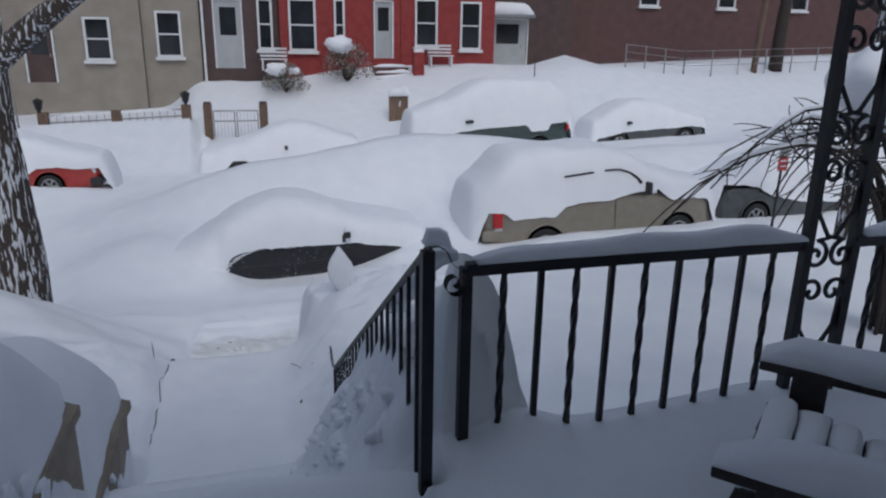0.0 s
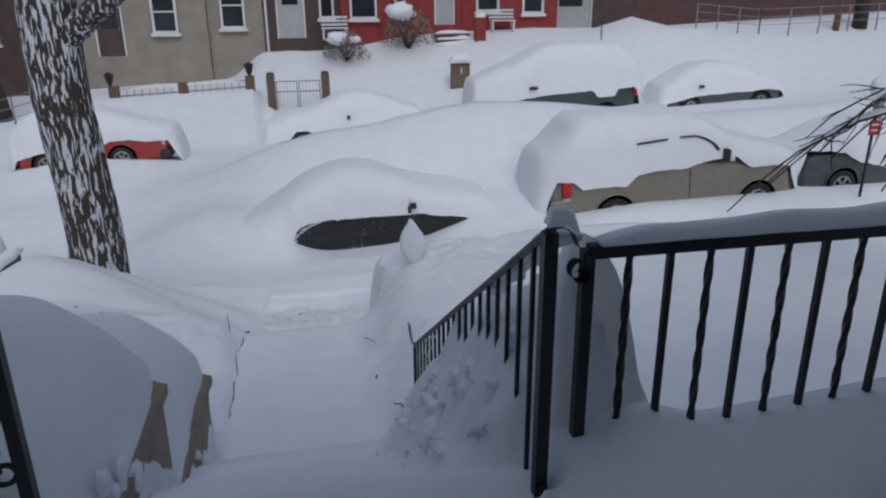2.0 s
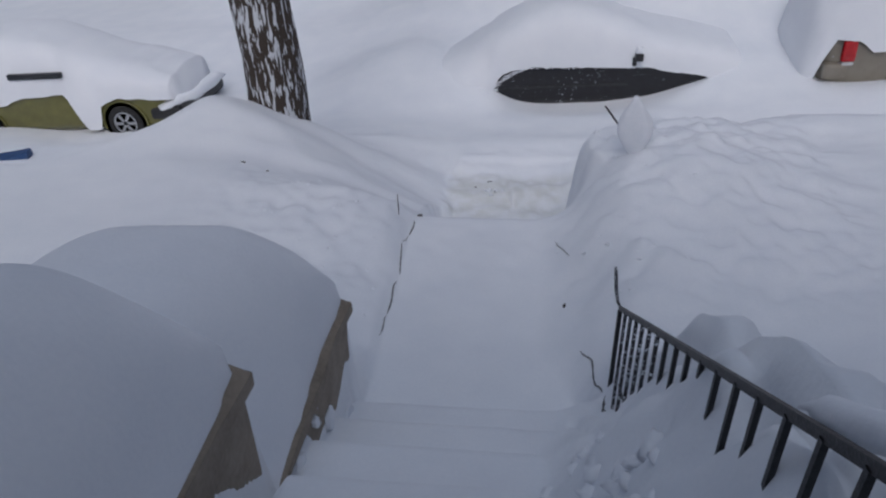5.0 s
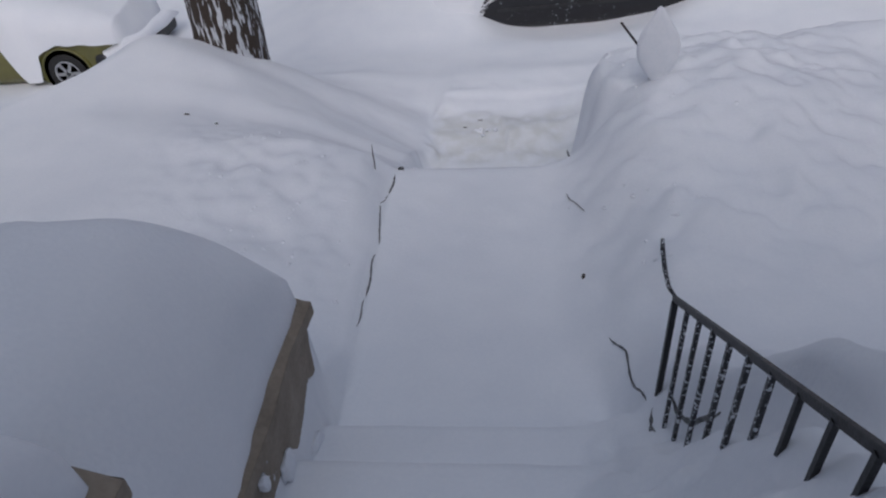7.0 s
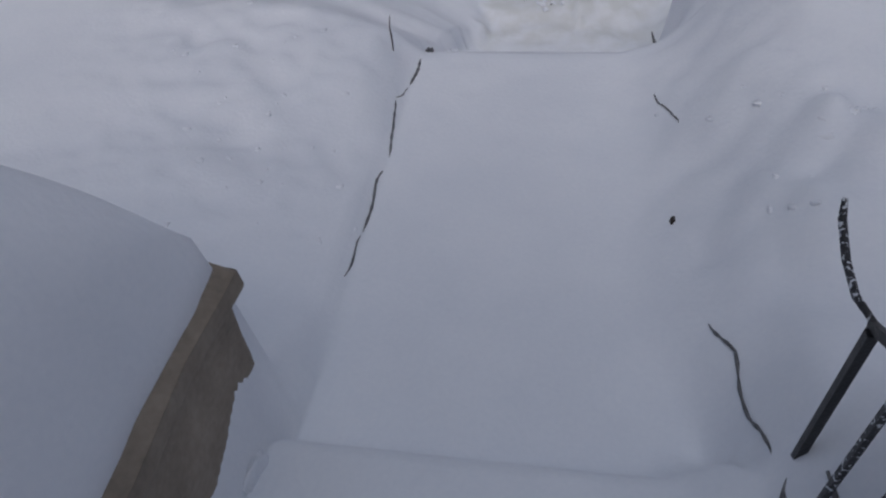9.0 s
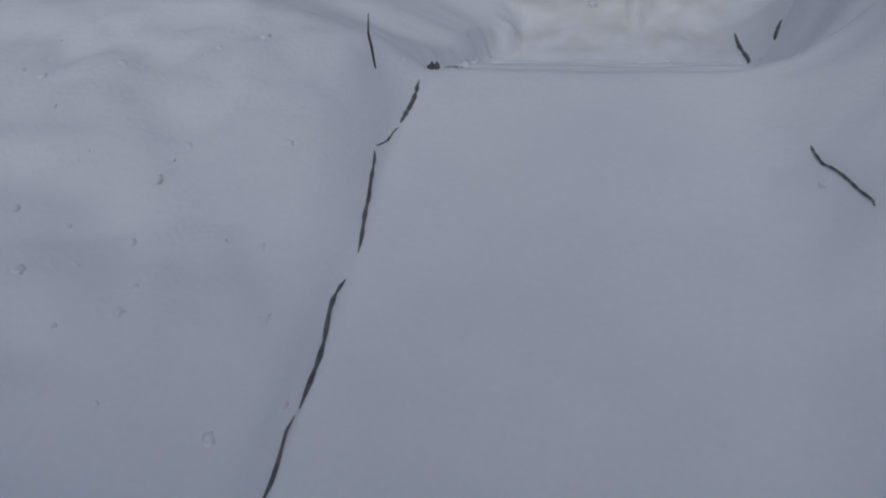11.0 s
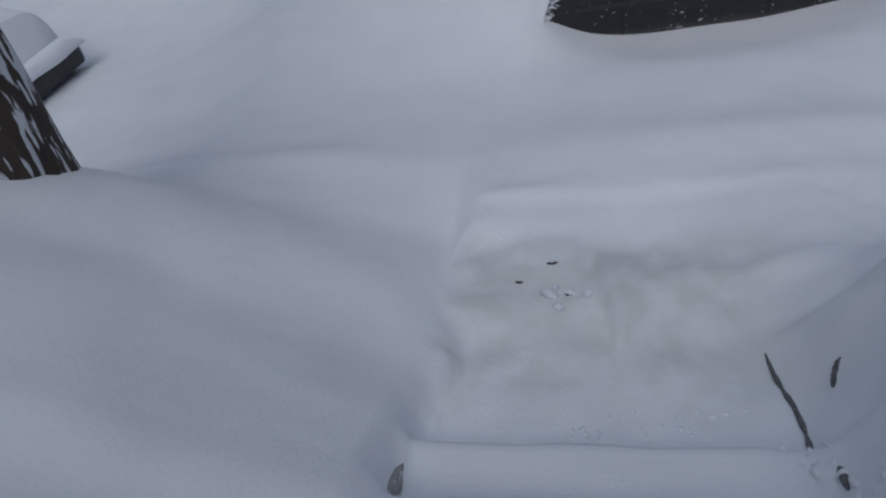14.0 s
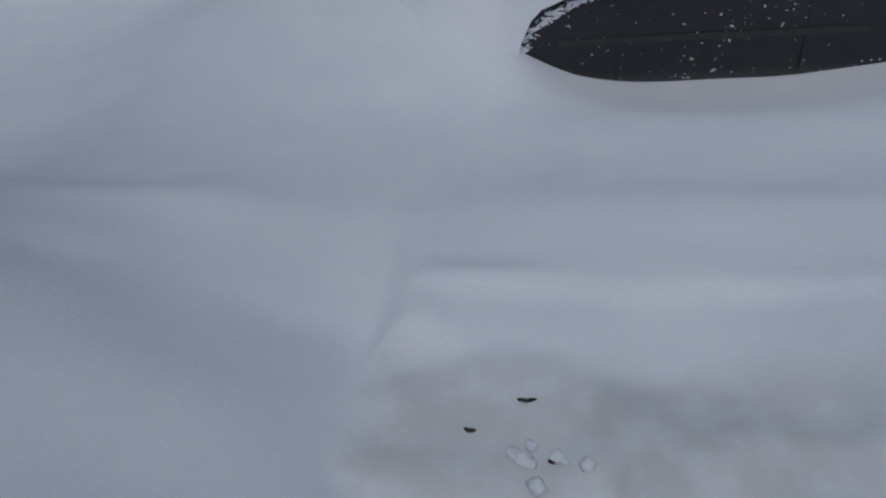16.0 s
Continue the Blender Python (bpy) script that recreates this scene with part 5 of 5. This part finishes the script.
chain_fence((17.6, 28.5), (20.3, 28.0), 3, "grey chain fence climbing a drift")
chain_fence((20.3, 28.0), (29.0, 28.0), 6, "grey chain fence along the far yard")
chain_fence((-13.5, 24.0), (-9.9, 24.4), 5, "dark iron fence at the far yard")
chain_fence((-9.9, 24.4), (-6.0, 24.6), 5, "dark iron fence at the far yard")

e = empty("utility_pole", pose(24.2, 28.2, 0.3), "leaning wooden utility pole with cross-arm in blowing snow", "pole")
bm = bmesh.new()
tube(bm, [(-0.05, 0, 0), (0.35, 0, 9.0)], [0.15, 0.11], 10)
part("pole", bm, BROWN_WOOD, e, "", True)
part("cross_arm", boxes(((0.33, -0.12, 5.1), (2.2, 0.1, 0.12))), BROWN_WOOD, e)
part("cross_arm", boxes(((0.35, -0.12, 8.4), (2.4, 0.1, 0.12))), BROWN_WOOD, e)

# ---- houses across the street ----


def window(e, x, z, w, h, y=0.0, trim=TRIM, double=True):
    """A sash window: frame, sill, two panes, meeting rail."""
    f = bmesh.new()
    t = 0.085
    for c, s in (((x - w / 2 + t / 2, y - 0.03, z + h / 2), (t, 0.16, h)), ((x + w / 2 - t / 2, y - 0.03, z + h / 2), (t, 0.16, h)), ((x, y - 0.03, z + h - t / 2), (w - 2 * t, 0.16, t)), ((x, y - 0.03, z + t / 2), (w - 2 * t, 0.16, t))):
        box(f, c, s)
    win = part("window", f, trim, e)
    part("pane", boxes(((x, y - 0.01, z + h * 0.27), (w - 2 * t, 0.02, h * 0.44))), GLASS, win)
    part("pane", boxes(((x, y + 0.01, z + h * 0.73), (w - 2 * t, 0.02, h * 0.44))), GLASS, win)
    part("meeting_rail", boxes(((x, y - 0.03, z + h * 0.5), (w - 2 * t, 0.08, 0.06))), trim, win)
    part("sill", boxes(((x, y - 0.10, z - 0.06), (w + 0.16, 0.22, 0.12)), bevel=0.01), trim, win)
    return win


def facade(e, x0, x1, z0, z1, holes, mat, depth=0.3, y=0.0):
    """A wall with openings cut through it; holes: (x, z, width, height), with x the middle and z the foot."""
    xs = sorted({x0, x1, *[h[0] - h[2] / 2 for h in holes], *[h[0] + h[2] / 2 for h in holes]})
    zs = sorted({z0, z1, *[h[1] for h in holes], *[h[1] + h[3] for h in holes]})
    bm = bmesh.new()
    for a, b in zip(xs, xs[1:]):
        for c, d in zip(zs, zs[1:]):
            mx, mz = (a + b) / 2, (c + d) / 2
            if not any(abs(mx - h[0]) < h[2] / 2 and h[1] < mz < h[1] + h[3] for h in holes):
                box(bm, (mx, y + depth / 2, mz), (b - a, depth, d - c))
    bmesh.ops.remove_doubles(bm, verts=bm.verts, dist=0.0005)
    return part("wall", bm, mat, e)


def house(name, label, x0, x1, y, z0, z1, mat, windows, doors, depth=9.0):
    e = empty(name, pose(0, y, 0), label, "house", "houses across the street")
    holes = [w[:4] for w in windows] + [d[:4] for d in doors]
    facade(e, x0, x1, z0, z1, holes, mat)
    part("side_wall", boxes(((x0 + 0.15, depth / 2 + 0.15, (z0 + z1) / 2), (0.3, depth - 0.3, z1 - z0))), mat, e)
    part("side_wall", boxes(((x1 - 0.15, depth / 2 + 0.15, (z0 + z1) / 2), (0.3, depth - 0.3, z1 - z0))), mat, e)
    part("back_wall", boxes((((x0 + x1) / 2, depth + 0.15, (z0 + z1) / 2), (x1 - x0, 0.3, z1 - z0))), mat, e)
    part("interior_floor", boxes((((x0 + x1) / 2, depth / 2 + 0.15, z0 + 0.2), (x1 - x0 - 0.6, depth - 0.3, 0.2))), DARK_WALL, e)
    part("roof", boxes((((x0 + x1) / 2, depth / 2, z1 + 0.12), (x1 - x0 + 0.2, depth + 0.7, 0.24)), bevel=0.02), ROOFING, e)
    part("cornice", boxes((((x0 + x1) / 2, -0.18, z1 - 0.25), (x1 - x0, 0.34, 0.45)), bevel=0.02), TRIM, e)
    for x, z, w, h, *_ in windows:
        window(e, x, z, w, h)
    for x, z, w, h, m in doors:
        d = part("door", boxes(((x, 0.03, z + h / 2), (w - 0.12, 0.07, h)), bevel=0.01), m, e)
        fr = bmesh.new()
        for c, s in (((x - w / 2 + 0.03, -0.03, z + h / 2), (0.06, 0.14, h)), ((x + w / 2 - 0.03, -0.03, z + h / 2), (0.06, 0.14, h)), ((x, -0.03, z + h - 0.03), (w, 0.14, 0.06))):
            box(fr, c, s)
        part("door_frame", fr, TRIM, d)
        part("door_pane", boxes(((x, -0.012, z + h * 0.68), (w * 0.55, 0.02, h * 0.4))), GLASS, d)
        part("door_handle", boxes(((x + w * 0.34, -0.05, z + 1.0), (0.03, 0.08, 0.12)), bevel=0.01), ALLOY, d)
    return e


up = 3.1
house("beige_house", "beige rendered row house with dark sash windows", -8.3, -2.72, 30.0, -1.0, 8.2, BEIGE,
      [(-4.28, 2.28, 0.95, 1.60), (-4.28, 5.4, 0.95, 1.6), (-6.6, 5.4, 0.95, 1.6)], [(-6.35, 1.45, 1.05, 2.15, DARK_WALL)])
house("beige_house", "beige rendered row house, the set-back half", -2.70, -0.55, 30.25, -1.0, 8.3, BEIGE,
      [(-1.72, 2.42, 0.95, 1.75), (-1.72, 5.5, 0.95, 1.6)], [])
house("brick_house", "dark brick row house with a pale storm door", -0.53, 2.55, 30.3, -1.0, 8.4, DARK_WALL,
      [(2.0, 2.75, 0.60, 2.0), (1.0, 6.0, 0.95, 1.6)], [(0.55, 2.0, 1.15, 2.7, PALE_PANEL)])
house("red_house", "red painted brick row house with white window trim", 2.57, 7.6, 30.0, -1.0, 8.6, BRICK_RED,
      [(3.48, 2.72, 1.10, 2.05), (5.0, 2.75, 0.45, 2.05), (3.5, 6.1, 1.1, 1.7), (5.8, 6.1, 1.1, 1.7)], [(6.86, 2.45, 0.85, 2.35, PALE_PANEL)])
house("red_house", "red painted brick row house at the end of the row", 7.62, 11.85, 30.0, -1.0, 8.8, BRICK_RED,
      [(8.72, 2.95, 1.0, 1.95), (10.72, 2.85, 0.95, 2.0), (10.72, 1.85, 0.8, 0.40), (8.7, 6.3, 1.0, 1.7), (10.7, 6.3, 1.0, 1.7)], [])
house("garage_building", "dark garage with a pale door under a snowy awning", 11.95, 17.0, 33.0, -1.0, 8.0, DARK_WALL,
      [], [(13.6, 2.0, 2.1, 2.3, PALE_PANEL)])
snow_strip("awning_snow", [(12.4 + 0.2 * i, 32.6, 4.45) for i in range(12)], 0.9, 0.55, "snow on the garage awning", seed=19)
tagged(part("awning", boxes(((13.5, 32.6, 4.38), (2.4, 0.9, 0.12)), bevel=0.02), GREY_METAL), "grey metal awning over the garage door", "awning")
house("brown_building", "long brown brick building blurred by blowing snow", 17.3, 48.0, 36.0, -1.0, 10.0, BRICK_BROWN,
      [(23.0, 5.2, 1.2, 1.8), (28.0, 5.2, 1.2, 1.8), (33.0, 5.2, 1.2, 1.8)], [])
house("dark_house", "dark porch-fronted row house behind a bare tree", -17.0, -8.4, 29.5, -1.2, 8.0, DARK_WALL,
      [(-10.6, 2.0, 1.0, 1.7), (-12.6, 2.0, 1.0, 1.7), (-11.0, 5.0, 1.0, 1.7)], [(-14.6, 1.2, 1.1, 2.2, BROWN_WOOD)])

# drainpipe, stoop, porch things
bm = bmesh.new()
tube(bm, [(-0.42, 29.93, 1.5), (-0.40, 29.93, 8.1)], 0.05, 8)
tagged(part("drainpipe", bm, TRIM), "white drainpipe between two row houses", "pipe")
e = empty("front_stoop", pose(7.0, 28.0, 1.0), "snow-covered stoop of the red houses", "steps")
for k in range(5):
    part("step", boxes(((0, 0.30 * k, 0.12 + 0.22 * k), (1.5, 0.34, 0.24)), bevel=0.01), BRICK_BROWN, e)
for k in range(5):
    snow_strip("step_snow", [(6.3 + 0.12 * i, 27.98 + 0.30 * k, 1.24 + 0.22 * k) for i in range(13)], 0.30, 0.12, "snow on a stoop step", seed=30 + k)
tagged(part("brick_pillar", boxes(((8.05, 28.6, 2.1), (0.42, 0.42, 1.3)), bevel=0.015), BRICK_RED), "square red brick porch pillar", "pillar")
snow_strip("pillar_snow", [(7.86 + 0.04 * i, 28.6, 2.74) for i in range(11)], 0.42, 0.16, "cap of snow on the brick pillar", seed=36)


def porch_seat(x, y, z, label):
    e = empty("porch_bench", pose(x, y, z), label, "bench", "porch benches")
    for dx in (-0.45, 0.45):
        part("leg", boxes(((dx, 0, 0.22), (0.06, 0.4, 0.44))), TRIM, e)
    part("seat", boxes(((0, 0, 0.45), (1.05, 0.45, 0.05)), bevel=0.01), TRIM, e)
    for k in range(3):
        part("back_slat", boxes(((0, 0.2, 0.58 + 0.14 * k), (1.05, 0.03, 0.08))), TRIM, e)
    return e


porch_seat(2.25, 29.3, 1.95, "white slatted bench against the dark brick house")
porch_seat(9.2, 29.3, 2.15, "white slatted bench on the red house porch")
